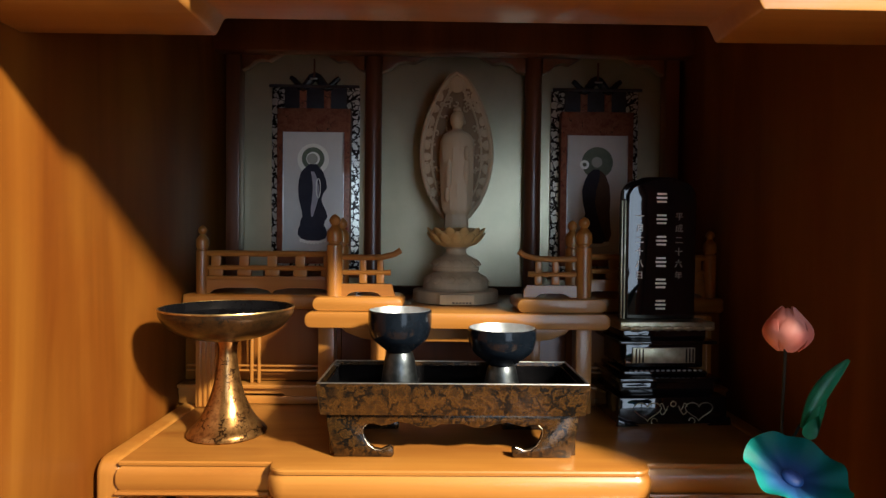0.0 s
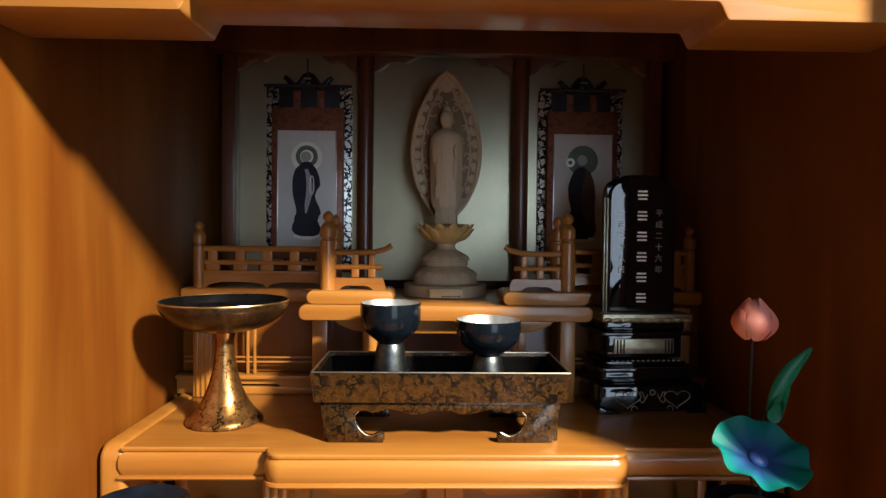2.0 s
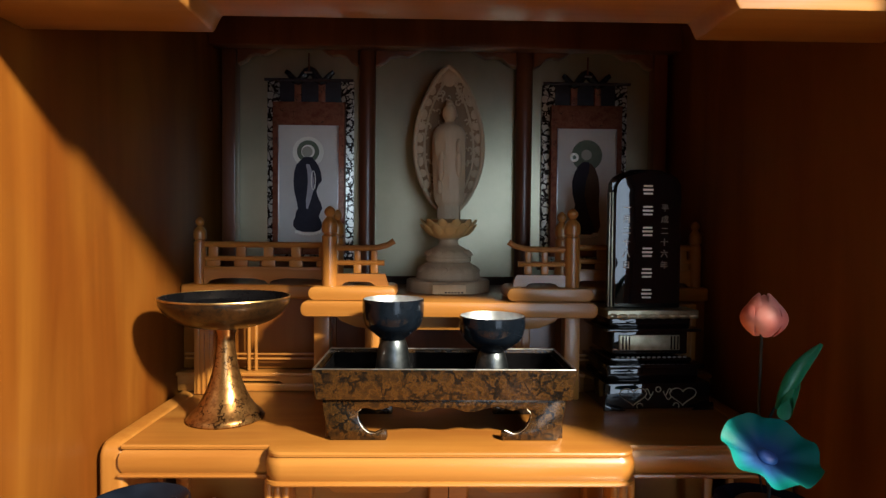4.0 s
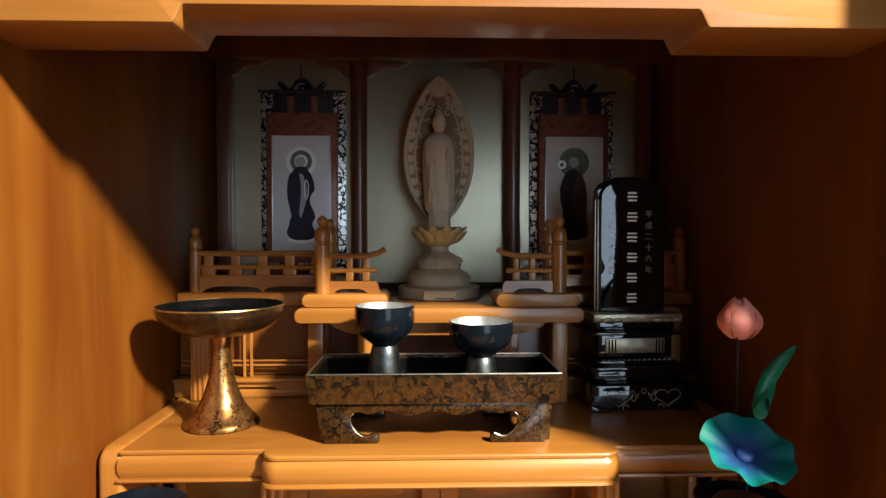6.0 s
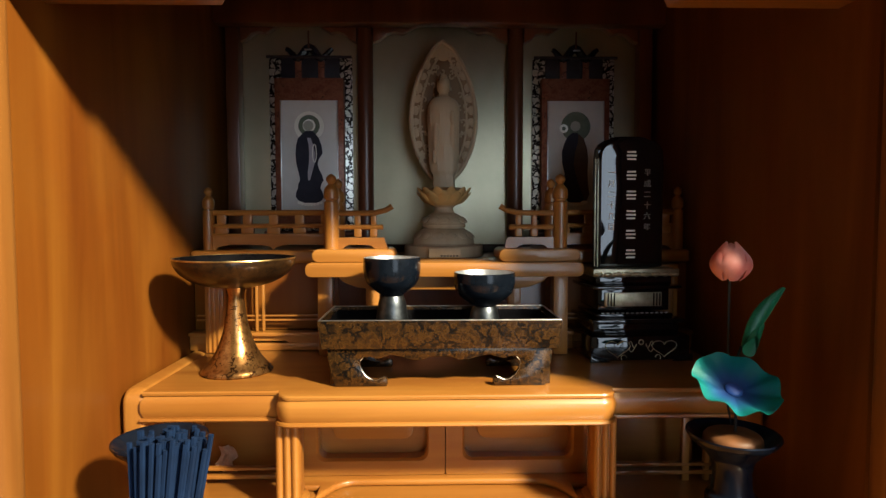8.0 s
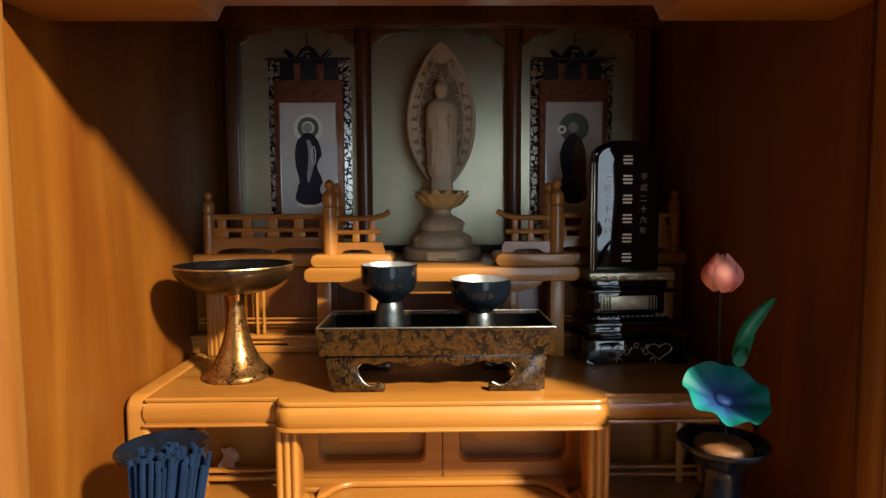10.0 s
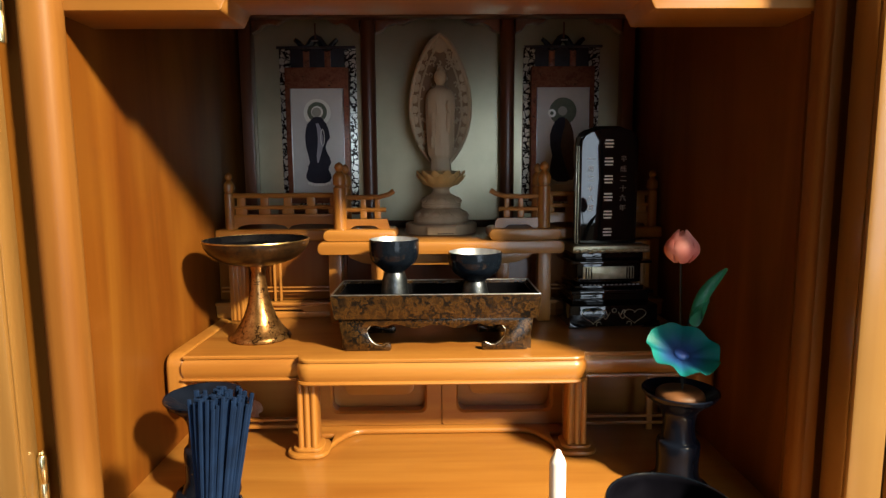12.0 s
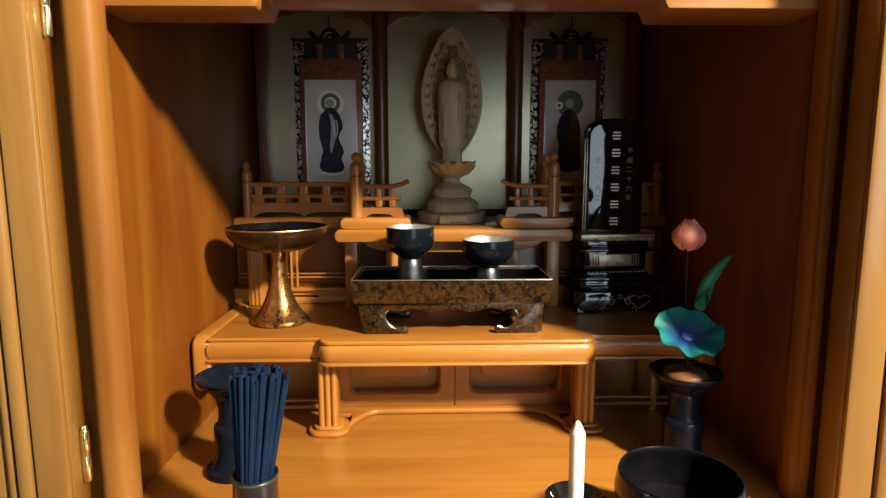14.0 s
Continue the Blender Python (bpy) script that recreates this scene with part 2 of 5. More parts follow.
def box(x0, x1, y0, y1, z0, z1, bevel=0.001, segments=2, bm=None):
    own = bmesh.new()
    bmesh.ops.create_cube(own, size=1.0)
    for v in own.verts:
        v.co = Vector(((x0 + x1) / 2 + v.co.x * (x1 - x0), (y0 + y1) / 2 + v.co.y * (y1 - y0), (z0 + z1) / 2 + v.co.z * (z1 - z0)))
    if bevel:
        bmesh.ops.bevel(own, geom=own.edges[:], offset=bevel, segments=segments, affect="EDGES", profile=0.5)
    return merged(bm, own)


def merged(bm, own):
    if bm is None:
        return own
    me = bpy.data.meshes.new("joint")
    own.to_mesh(me)
    own.free()
    bm.from_mesh(me)
    bpy.data.meshes.remove(me)
    return bm


def prism(outline, axis, a, b, bevel=0.0, bm=None, segments=2):
    """An outline extruded along axis from a to b. The outline's pairs are the two other axes in x, y, z order."""
    own = bmesh.new()

    def at(p, q, s):
        return {"x": (s, p, q), "y": (p, s, q), "z": (p, q, s)}[axis]
    lo = [own.verts.new(at(p, q, a)) for p, q in outline]
    hi = [own.verts.new(at(p, q, b)) for p, q in outline]
    n = len(outline)
    own.faces.new(lo)
    own.faces.new(hi[::-1])
    for i in range(n):
        own.faces.new((lo[i], hi[i], hi[(i + 1) % n], lo[(i + 1) % n]))
    bmesh.ops.recalc_face_normals(own, faces=own.faces)
    if bevel:
        caps = set(lo), set(hi)
        edges = [e for e in own.edges if any(e.verts[0] in c and e.verts[1] in c for c in caps)]
        bmesh.ops.bevel(own, geom=edges, offset=bevel, segments=segments, affect="EDGES", profile=0.5)
    return merged(bm, own)


def rounded(x0, x1, y0, y1, r, steps=6, corners=(1, 1, 1, 1)):
    """A rectangle's outline with rounded corners: lower left, lower right, upper right, upper left."""
    pts = []
    for (cx, cy, a0), on in zip(((x0 + r, y0 + r, 180), (x1 - r, y0 + r, 270), (x1 - r, y1 - r, 0), (x0 + r, y1 - r, 90)), corners):
        if on:
            pts += [(cx + r * math.cos(radians(a0 + 90 * i / steps)), cy + r * math.sin(radians(a0 + 90 * i / steps))) for i in range(steps + 1)]
        else:
            pts.append({180: (x0, y0), 270: (x1, y0), 0: (x1, y1), 90: (x0, y1)}[a0])
    return pts


def lathe(profile, x, y, z=0.0, steps=40, bm=None, squash=1.0):
    """Turns (radius, height) pairs round an upright axis."""
    own = bmesh.new()
    rings = []
    for r, h in profile:
        if r < 1e-6:
            rings.append([own.verts.new((x, y, z + h))])
        else:
            rings.append([own.verts.new((x + r * math.cos(2 * math.pi * i / steps), y + squash * r * math.sin(2 * math.pi * i / steps), z + h)) for i in range(steps)])
    for a, b in zip(rings, rings[1:]):
        for i in range(steps):
            j = (i + 1) % steps
            if len(a) == 1 and len(b) == 1:
                continue
            if len(a) == 1:
                own.faces.new((a[0], b[i], b[j]))
            elif len(b) == 1:
                own.faces.new((a[i], a[j], b[0]))
            else:
                own.faces.new((a[i], a[j], b[j], b[i]))
    return merged(bm, own)


def smooth_profile(keys, steps=5):
    """A soft curve through (radius, height) keys."""
    out = []
    for i in range(len(keys) - 1):
        p0, p1, p2, p3 = keys[max(i - 1, 0)], keys[i], keys[i + 1], keys[min(i + 2, len(keys) - 1)]
        for s in range(steps):
            t = s / steps
            out.append(tuple(max(0.0, 0.5 * (2 * b + (c - a) * t + (2 * a - 5 * b + 4 * c - d) * t * t + (3 * b - a - 3 * c + d) * t ** 3)) if k == 0 else
                             0.5 * (2 * b + (c - a) * t + (2 * a - 5 * b + 4 * c - d) * t * t + (3 * b - a - 3 * c + d) * t ** 3)
                             for k, (a, b, c, d) in enumerate(zip(p0, p1, p2, p3))))
    out.append(keys[-1])
    return out


def tube(points, radius, steps=10, bm=None, flat=1.0):
    """A round bar along points; radius is one number or one for each point."""
    own = bmesh.new()
    pts = [Vector(p) for p in points]
    radii = radius if isinstance(radius, (list, tuple)) else [radius] * len(pts)
    rings = []
    for i, p in enumerate(pts):
        d = (pts[min(i + 1, len(pts) - 1)] - pts[max(i - 1, 0)]).normalized()
        side = d.cross(Vector((0, 0, 1)) if abs(d.z) < 0.9 else Vector((0, 1, 0))).normalized()
        up = side.cross(d)
        rings.append([own.verts.new(p + radii[i] * (math.cos(2 * math.pi * k / steps) * side + flat * math.sin(2 * math.pi * k / steps) * up)) for k in range(steps)])
    for a, b in zip(rings, rings[1:]):
        for k in range(steps):
            own.faces.new((a[k], a[(k + 1) % steps], b[(k + 1) % steps], b[k]))
    own.faces.new(rings[0])
    own.faces.new(rings[-1][::-1])
    return merged(bm, own)


# ---- the room ----
def room():
    def slab(name, label, *size):
        lone(name, box(*size, bevel=0), PLASTER, ((size[0] + size[1]) / 2, (size[2] + size[3]) / 2, size[4]), label, "wall", kind="structure")
    slab("wall_north", "plain dark plaster wall behind the altar", -2.5, 2.5, 1.10, 1.2, 0, 2.45)
    wall = thing("wall_south", (0, -3, 0), "plain dark plaster wall with a tall window", "wall", kind="structure")
    part("wall_piece", box(-2.5, 0.45, -3.1, -3.0, 0, 2.45, 0), PLASTER, wall)
    part("wall_piece", box(1.85, 2.5, -3.1, -3.0, 0, 2.45, 0), PLASTER, wall)
    part("wall_piece", box(0.45, 1.85, -3.1, -3.0, 2.36, 2.45, 0), PLASTER, wall)
    part("wall_piece", box(0.45, 1.85, -3.1, -3.0, 0, 0.3, 0), PLASTER, wall)
    slab("wall_east", "plain dark plaster wall of the room", 2.5, 2.6, -3.1, 1.2, 0, 2.45)
    slab("wall_west", "plain dark plaster wall of the room", -2.6, -2.5, -3.1, 1.2, 0, 2.45)
    lone("floor", box(-2.6, 2.6, -3.2, 1.3, -0.05, 0, 0), MAT, (0, -1, -0.05), "dark matted floor", "floor", kind="structure")
    lone("ceiling", box(-2.6, 2.6, -3.2, 1.3, 2.45, 2.5, 0), PLASTER, (0, -1, 2.45), "plain dark ceiling", "ceiling", kind="structure")


room()

# ---- the altar cabinet ----
WALL_L, WALL_R = -0.293, 0.393
DECK, SHELF, UPPER = 0.815, 0.943, 1.067
FRONT = 0.40


def s_cut(x0, x1, low, high, top, c0, c1):
    """A lintel's outline with a raised middle between two soft S-shaped shoulders."""
    pts = [(x0, low)]
    for i in range(9):
        t = i / 8
        pts.append((c0 - 0.005 + 0.009 * t, low + (high - low) * (3 * t * t - 2 * t ** 3)))
    for i in range(9):
        t = i / 8
        pts.append((c1 - 0.004 + 0.009 * t, high + (low - high) * (3 * t * t - 2 * t ** 3)))
    return pts + [(x1, low), (x1, top), (x0, top)]


def altar_cabinet():
    c = thing("altar_cabinet", (CX, 0.72, 0), "tall orange-brown wooden household altar cabinet with doors open", "altar")
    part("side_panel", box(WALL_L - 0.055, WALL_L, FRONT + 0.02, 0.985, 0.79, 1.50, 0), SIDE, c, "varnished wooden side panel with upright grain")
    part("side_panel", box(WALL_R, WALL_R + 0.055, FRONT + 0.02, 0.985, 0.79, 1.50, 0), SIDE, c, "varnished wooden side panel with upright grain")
    part("back_board", box(WALL_L - 0.022, WALL_R + 0.022, 0.985, 1.0, 0.79, 1.50, 0), BROWN, c)
    part("top_board", box(WALL_L - 0.05, WALL_R + 0.05, FRONT - 0.03, 1.0, 1.502, 1.53), WOOD_X, c)
    part("deck_board", box(WALL_L - 0.03, WALL_R + 0.03, 0.16, 0.985, 0.79, DECK, 0.003), WOOD_X, c, "polished orange deck board")
    part("base_cabinet", box(WALL_L - 0.03, WALL_R + 0.03, 0.20, 1.0, 0, 0.788, 0.004), WOOD_X, c)
    for s in (-1, 1):
        xi, xo = CX + s * (0.331 if s < 0 else 0.333), CX + s * (0.3635 if s < 0 else 0.350)
        x0, x1 = min(xi, xo), max(xi, xo)
        part("frame_post", prism(rounded(x0, x1, FRONT, FRONT + 0.034, 0.0135), "z", DECK + 0.0005, 1.50), POST, c, "rounded orange front post")
    part("lintel", prism(s_cut(CX - 0.3425, CX + 0.3425, 1.305, 1.318, 1.498, CX - 0.191, CX + 0.187), "y", 0.425, 0.494, 0.0015), LINTEL, c, "lintel with a raised middle between curved shoulders")
    part("ceiling_board", box(WALL_L + 0.0005, WALL_R - 0.0005, 0.496, 0.984, 1.46, 1.47, 0), BROWN, c)
    for s in (-1, 1):
        xh = -0.3215 if s < 0 else 0.4015
        turn = Matrix.Rotation(radians(-s * 8), 4, "Z")
        placed = Matrix.Translation((xh, FRONT - 0.0015, 0)) @ turn

        thick = 0.034 if s < 0 else 0.046
        back = 0.0081 - thick

        def leaf(*size):
            bm = box(*size)
            if s < 0:
                bmesh.ops.scale(bm, verts=bm.verts, vec=(-1, 1, 1))
            bmesh.ops.transform(bm, matrix=placed, verts=bm.verts)
            return bm
        d = part("door", leaf(0, 0.34, 0.008 - thick, 0, 0.80, 1.49, 0.003), DOOR, c, "open door leaf with stile, groove and raised mouldings")
        part("stile", leaf(0, 0.0285, -thick, back, 0.80, 1.49, 0.003), DOOR, d)
        part("moulding", leaf(0.0305, 0.0425, -thick - 0.003, back, 0.825, 1.465, 0.0034), DOOR, d)
        part("moulding", leaf(0.0455, 0.0510, -thick + 0.0005, back, 0.84, 1.45, 0.0018), DOOR, d)
        part("door_panel", leaf(0.056, 0.30, -thick + 0.004, back, 0.85, 1.44, 0.0012), DOOR, d)
        for z in (0.882, 1.296) if s < 0 else ():
            hb = lathe([(0, 0), (0.0035, 0), (0.0042, 0.002), (0.0042, 0.024), (0.0036, 0.025), (0.0036, 0.026), (0.0042, 0.027), (0.0042, 0.050), (0.003, 0.052), (0.0034, 0.054), (0.002, 0.056), (0, 0.056)], xh - s * 0.0048, FRONT - 0.006, z - 0.025, 16)
            part("hinge", hb, BRASS, d, "brass barrel hinge")


altar_cabinet()

# ---- the shelf over the deck ----
def shelf_slab(outline, z0, z1, bm=None):
    """A moulded board: thin top lip, a groove, a bulged face and a thin lower lip."""
    def inset(d):
        n, out = len(outline), []
        area = sum(outline[i][0] * outline[(i + 1) % n][1] - outline[(i + 1) % n][0] * outline[i][1] for i in range(n))
        s = 1 if area > 0 else -1
        for i in range(n):
            a, b, c = Vector(outline[i - 1]), Vector(outline[i]), Vector(outline[(i + 1) % n])
            e1, e2 = (b - a).normalized(), (c - b).normalized()
            n1, n2 = Vector((-e1.y, e1.x)) * s, Vector((-e2.y, e2.x)) * s
            m = (n1 + n2)
            m = m / max(m.length_squared / 2, 0.3)
            out.append(b + m * d)
        return out
    own = bmesh.new()
    h = z1 - z0
    rings = []
    for d, z in ((0.0065, z0), (0.0015, z0 + 0.0008), (0.0, z0 + 0.0025), (0.0008, z0 + 0.0048), (0.0034, z0 + 0.0055), (0.0022, z0 + 0.0075),
                 (0.0008, z0 + 0.4 * h), (0.0008, z0 + 0.62 * h), (0.0022, z1 - 0.0078), (0.0042, z1 - 0.0062), (0.0046, z1 - 0.0052), (0.0030, z1 - 0.0046),
                 (0.0026, z1 - 0.002), (0.0034, z1 - 0.0004), (0.0046, z1)):
        rings.append([own.verts.new((p.x, p.y, z)) for p in inset(d)])
    n = len(outline)
    for a, b in zip(rings, rings[1:]):
        for i in range(n):
            own.faces.new((a[i], a[(i + 1) % n], b[(i + 1) % n], b[i]))
    own.faces.new(rings[0])
    own.faces.new(rings[-1])
    return merged(bm, own)


def altar_shelf():
    t = thing("altar_shelf", (CX, 0.62, DECK), "orange wooden altar shelf with a rounded projecting middle on two pillars", "shelf")
    x0, x1, a, b = CX - 0.177, CX + 0.177, CX - 0.318, CX + 0.318
    nose = rounded(x0, x1, 0.558, 0.70, 0.019, 8, (1, 1, 0, 0))[:18]
    board = [(a, 0.578), (x0, 0.578)] + nose + [(x1, 0.578), (b, 0.578), (b, 0.80), (a, 0.80)]
    part("shelf_board", shelf_slab(board, 0.910, SHELF), WOOD_X, t, "moulded board with projecting rounded middle")
    for s in (-1, 1):
        e0, e1 = sorted((CX + s * 0.314, CX + s * 0.3385))
        part("end_bracket", prism(rounded(0.582, 0.78, 0.868, SHELF + 0.0008, 0.016, 6, (1, 0, 0, 1)), "x", e0, e1, 0.006, segments=4), WOOD_Z, t, "rounded end bracket")
    for s in (-1, 1):
        xc = CX + s * 0.1665
        bm = box(xc - 0.0125, xc + 0.0125, 0.578, 0.603, 0.826, 0.9115, 0.0018)
        for k in (-0.0082, 0.0, 0.0082):
            tube([(xc + k, 0.5785, 0.8265), (xc + k, 0.5785, 0.9108)], 0.0038, 12, bm=bm)
        p = part("pillar", bm, WOOD_Z, t, "square pillar with three rounded reeds")
        bm = prism(rounded(xc - 0.026, xc + 0.026, 0.565, 0.615, 0.018), "z", DECK + 0.0002, 0.8215, 0.0025)
        prism(rounded(xc - 0.019, xc + 0.019, 0.571, 0.609, 0.012), "z", 0.8215, 0.8265, 0.002, bm=bm)
        part("pillar_base", bm, WOOD_X, p, "rounded stepped pillar base")
    # a low plinth before the drawers that sweeps forward to each pillar's base
    front = []
    for i in range(33):
        u = i / 16 - 1
        k = max(0.0, (abs(u) - 0.74) / 0.26)
        front.append((CX + u * 0.142, 0.634 - 0.046 * k * k))
    part("plinth", prism(front + [(CX + 0.142, 0.622), (CX + 0.172, 0.622), (CX + 0.172, 0.6660), (CX - 0.172, 0.6660), (CX - 0.172, 0.622), (CX - 0.142, 0.622)], "z", DECK + 0.0003, 0.8232, 0.0035, segments=4), WOOD_X, t, "low plinth with a rounded edge sweeping to the pillars")

    c = thing("drawer_cabinet", (CX, 0.72, DECK), "low orange cabinet with two recessed panels under the shelf", "cabinet")
    part("body", box(CX - 0.178, CX + 0.178, 0.6667, 0.80, DECK + 0.0006, 0.9085, 0), WOOD_X, c)
    low, high, y0 = 0.8238, 0.9092, 0.646
    for s in (-1, 1):
        a, b = sorted((CX + s * 0.0006, CX + s * 0.170))
        i0, i1 = sorted((CX + s * 0.0195, CX + s * 0.150))
        own = bmesh.new()
        hole = rounded(i0, i1, 0.840, 0.901, 0.011, 6)
        # a framed door: the rim runs from its outline to a recess with rounded corners
        n, xm, zm = len(hole), (i0 + i1) / 2, 0.8705
        ring = []
        for p, q in hole:
            dx, dz = p - xm, q - zm
            k = min((b - a) / 2 / abs(dx) if abs(dx) > 1e-6 else 9, 0.0467 / abs(dz) if abs(dz) > 1e-6 else 9)
            ring.append((min(max(xm + dx * k, a), b), min(max(zm + dz * k, low), high)))
        f_out = [own.verts.new((p, y0, q)) for p, q in ring]
        f_in = [own.verts.new((p, y0, q)) for p, q in hole]
        f_lip = [own.verts.new((p + 0.0025 * (1 if p < xm else -1), y0 + 0.0035, q + 0.0025 * (1 if q < zm else -1))) for p, q in hole]
        f_back = [own.verts.new((v.co.x, 0.666, v.co.z)) for v in f_lip]
        o_back = [own.verts.new((v.co.x, 0.666, v.co.z)) for v in f_out]
        for r0, r1 in ((o_back, f_out), (f_out, f_in), (f_in, f_lip), (f_lip, f_back)):
            for i in range(n):
                own.faces.new((r0[i], r0[(i + 1) % n], r1[(i + 1) % n], r1[i]))
        d = part("door", own, WOOD_X, c, "framed door with a round-cornered recess")
        part("panel", prism(rounded(i0 + 0.018, i1 - 0.018, 0.862, 0.9005, 0.012), "y", 0.656, 0.6664, 0.002), WOOD_X, d, "raised panel in the recess")
    for s in (-1, 1):
        g = thing("lattice_screen", (CX + s * 0.25, 0.70, DECK), "low orange wooden lattice screen beneath the shelf wing", "lattice", "lattice screens")
        a, b = sorted((CX + s * 0.182, CX + s * 0.312))
        for z, h in ((0.8230, 0.0045), (0.8330, 0.0035)):
            part("rail", box(a, b, 0.640, 0.648, z, z + h, 0.0008), WOOD_X, g)
        outer = a if s < 0 else b
        for k, w in ((0.007, 0.003), (0.032, 0.0042)):
            x = outer - s * k
            part("upright", box(x - w, x + w, 0.6405, 0.6475, DECK + 0.0003, 0.9095, 0.0008), WOOD_Z, g)
        part("back_panel", box(a, b, 0.695, 0.705, DECK + 0.0006, 0.904, 0.0005), WOOD_X, g)


altar_shelf()


def pale_sheet():
    """A small crumpled pale sheet leaning behind the lattice rails."""
    x, y = -0.207, 0.660
    rng = random.Random(11)
    own = bmesh.new()
    grid = [[own.verts.new((x - 0.010 + 0.0032 * i + 0.004 * math.sin(j * 1.3) + rng.uniform(-0.001, 0.001),
                            y + 0.004 * j / 8 + 0.003 * math.sin(i * 1.7 + j) + rng.uniform(-0.0015, 0.0015),
                            DECK + 0.0008 + 0.0046 * j + (rng.uniform(-0.001, 0.001) if j else 0))) for i in range(7)] for j in range(9)]
    for j in range(8):
        for i in range(6):
            own.faces.new((grid[j][i], grid[j][i + 1], grid[j + 1][i + 1], grid[j + 1][i]))
    bmesh.ops.solidify(own, geom=own.faces[:], thickness=0.0003)
    lone("pale_sheet", own, SCRAP, (x, y, DECK), "small crumpled pale pink sheet behind lattice rails", "paper", angle=12)


SCRAP = cloth("pale_crumpled_sheet", (0.62, 0.42, 0.32), (0.80, 0.62, 0.50), 60, 0.6)
pale_sheet()


# ---- the inner altar ----
def inner_altar():
    t = thing("inner_altar", (CX, 0.80, SHELF), "orange wooden inner altar table carrying the statue", "altar table")
    part("tabletop", prism(rounded(CX - 0.1715, CX + 0.1745, 1.049, UPPER, 0.0075, 5), "y", 0.700, 0.93, 0.002), WOOD_X, t, "thick table board with rounded ends")
    part("apron", prism([(CX - 0.135, 1.0488), (CX + 0.135, 1.0488), (CX + 0.128, 1.041), (CX + 0.11, 1.034), (CX + 0.085, 1.031), (CX - 0.085, 1.031), (CX - 0.11, 1.034), (CX - 0.128, 1.041)], "y", 0.722, 0.734, 0.001), WOOD_X, t, "curved apron")
    for x in (-0.091, 0.091):
        b2 = box(CX + x - 0.0085, CX + x + 0.0085, 0.726, 0.742, SHELF + 0.0003, 1.0485, 0.0012)
        box(CX + x - 0.002, CX + x + 0.002, 0.7245, 0.727, SHELF + 0.004, 1.03, 0.0008, bm=b2)
        part("leg", b2, WOOD_Z, t, "square grooved leg")
    for x in (-0.153, 0.153):
        part("corner_leg", box(CX + x - 0.0095, CX + x + 0.0095, 0.735, 0.757, SHELF + 0.0003, 1.0485, 0.0015), WOOD_Z, t)
    # dark brown puts the recess's shade between the legs into the colour
    part("back_panel", box(CX - 0.143, CX + 0.143, 0.790, 0.80, SHELF + 0.0003, 1.0485, 0), BROWN, t, "recess panel, its shade put into dark brown")
    for s in (-1, 1):
        a, b = sorted((CX + s * 0.1435, CX + s * 0.3415))
        part("side_board", box(a, b, 0.778, 0.93, 1.0605, 1.0785, 0.004, 3), WOOD_X, t, "raised side board")
        # the darker side wood carries this panel's shade in its colour
        part("side_front", box(a, b, 0.790, 0.80, 0.968, 1.0600, 0.001), SIDE, t)
        bm = box(a, b, 0.770, 0.782, SHELF + 0.0004, 0.953, 0.001)
        m0, m1 = (a + b) / 2 - 0.022, (a + b) / 2 + 0.034
        prism([(a, 0.953), (m0, 0.953), (m0 + 0.004, 0.9565), (m1 - 0.004, 0.9565), (m1, 0.953), (b, 0.953), (b, 0.963), (a, 0.963)], "y", 0.770, 0.782, 0, bm=bm)
        part("plinth", bm, WOOD_X, t, "plinth with a shallow slot")
        part("sill", box(a, b, 0.764, 0.786, 0.9635, 0.9685, 0.0012), WOOD_X, t)
        xp = CX + s * 0.302
        bm = box(xp - 0.012, xp + 0.012, 0.752, 0.776, SHELF + 0.0004, 1.0600, 0.0018)
        for k in (-0.006, 0.0, 0.006):
            box(xp + k - 0.0017, xp + k + 0.0017, 0.7500, 0.7535, SHELF + 0.002, 1.058, 0.001, bm=bm)
        part("corner_post", bm, WOOD_Z, t, "fluted corner post")
        for k in (0.243, 0.252):
            part("lattice_bar", box(CX + s * k - 0.0016, CX + s * k + 0.0016, 0.772, 0.777, 0.969, 1.060, 0.0005), WOOD_Z, t)
        for z in (0.984, 0.990):
            part("lattice_bar", box(a + 0.008, b - 0.02, 0.774, 0.778, z - 0.0011, z + 0.0011, 0.0004), WOOD_X, t)
    for s in (-1, 1):
        a, b = sorted((CX + 0.0035 + s * 0.0655, CX + 0.0035 + s * 0.1675))
        part("pad", prism(rounded(a, b, UPPER + 0.0004, 1.0832, 0.0075, 6), "y", 0.706, 0.776, 0.002), WOOD_X, t, "rounded pad under the railing")


inner_altar()


def finial_post(x, y, z0, z1, r):
    """A turned post with an onion-shaped cap."""
    h = z1 - z0
    return lathe([(0, 0), (r, 0), (r, h * 0.62), (r * 0.78, h * 0.635), (r * 0.78, h * 0.655), (r, h * 0.67)] +
                 smooth_profile([(r, h * 0.67), (r * 1.04, h * 0.74), (r * 0.93, h * 0.80), (r * 0.55, h * 0.845), (r * 0.42, h * 0.865), (r * 0.62, h * 0.89),
                                 (r * 0.72, h * 0.925), (r * 0.55, h * 0.965), (r * 0.15, h * 0.995), (0, h)], 4), x, y, z0, 24)


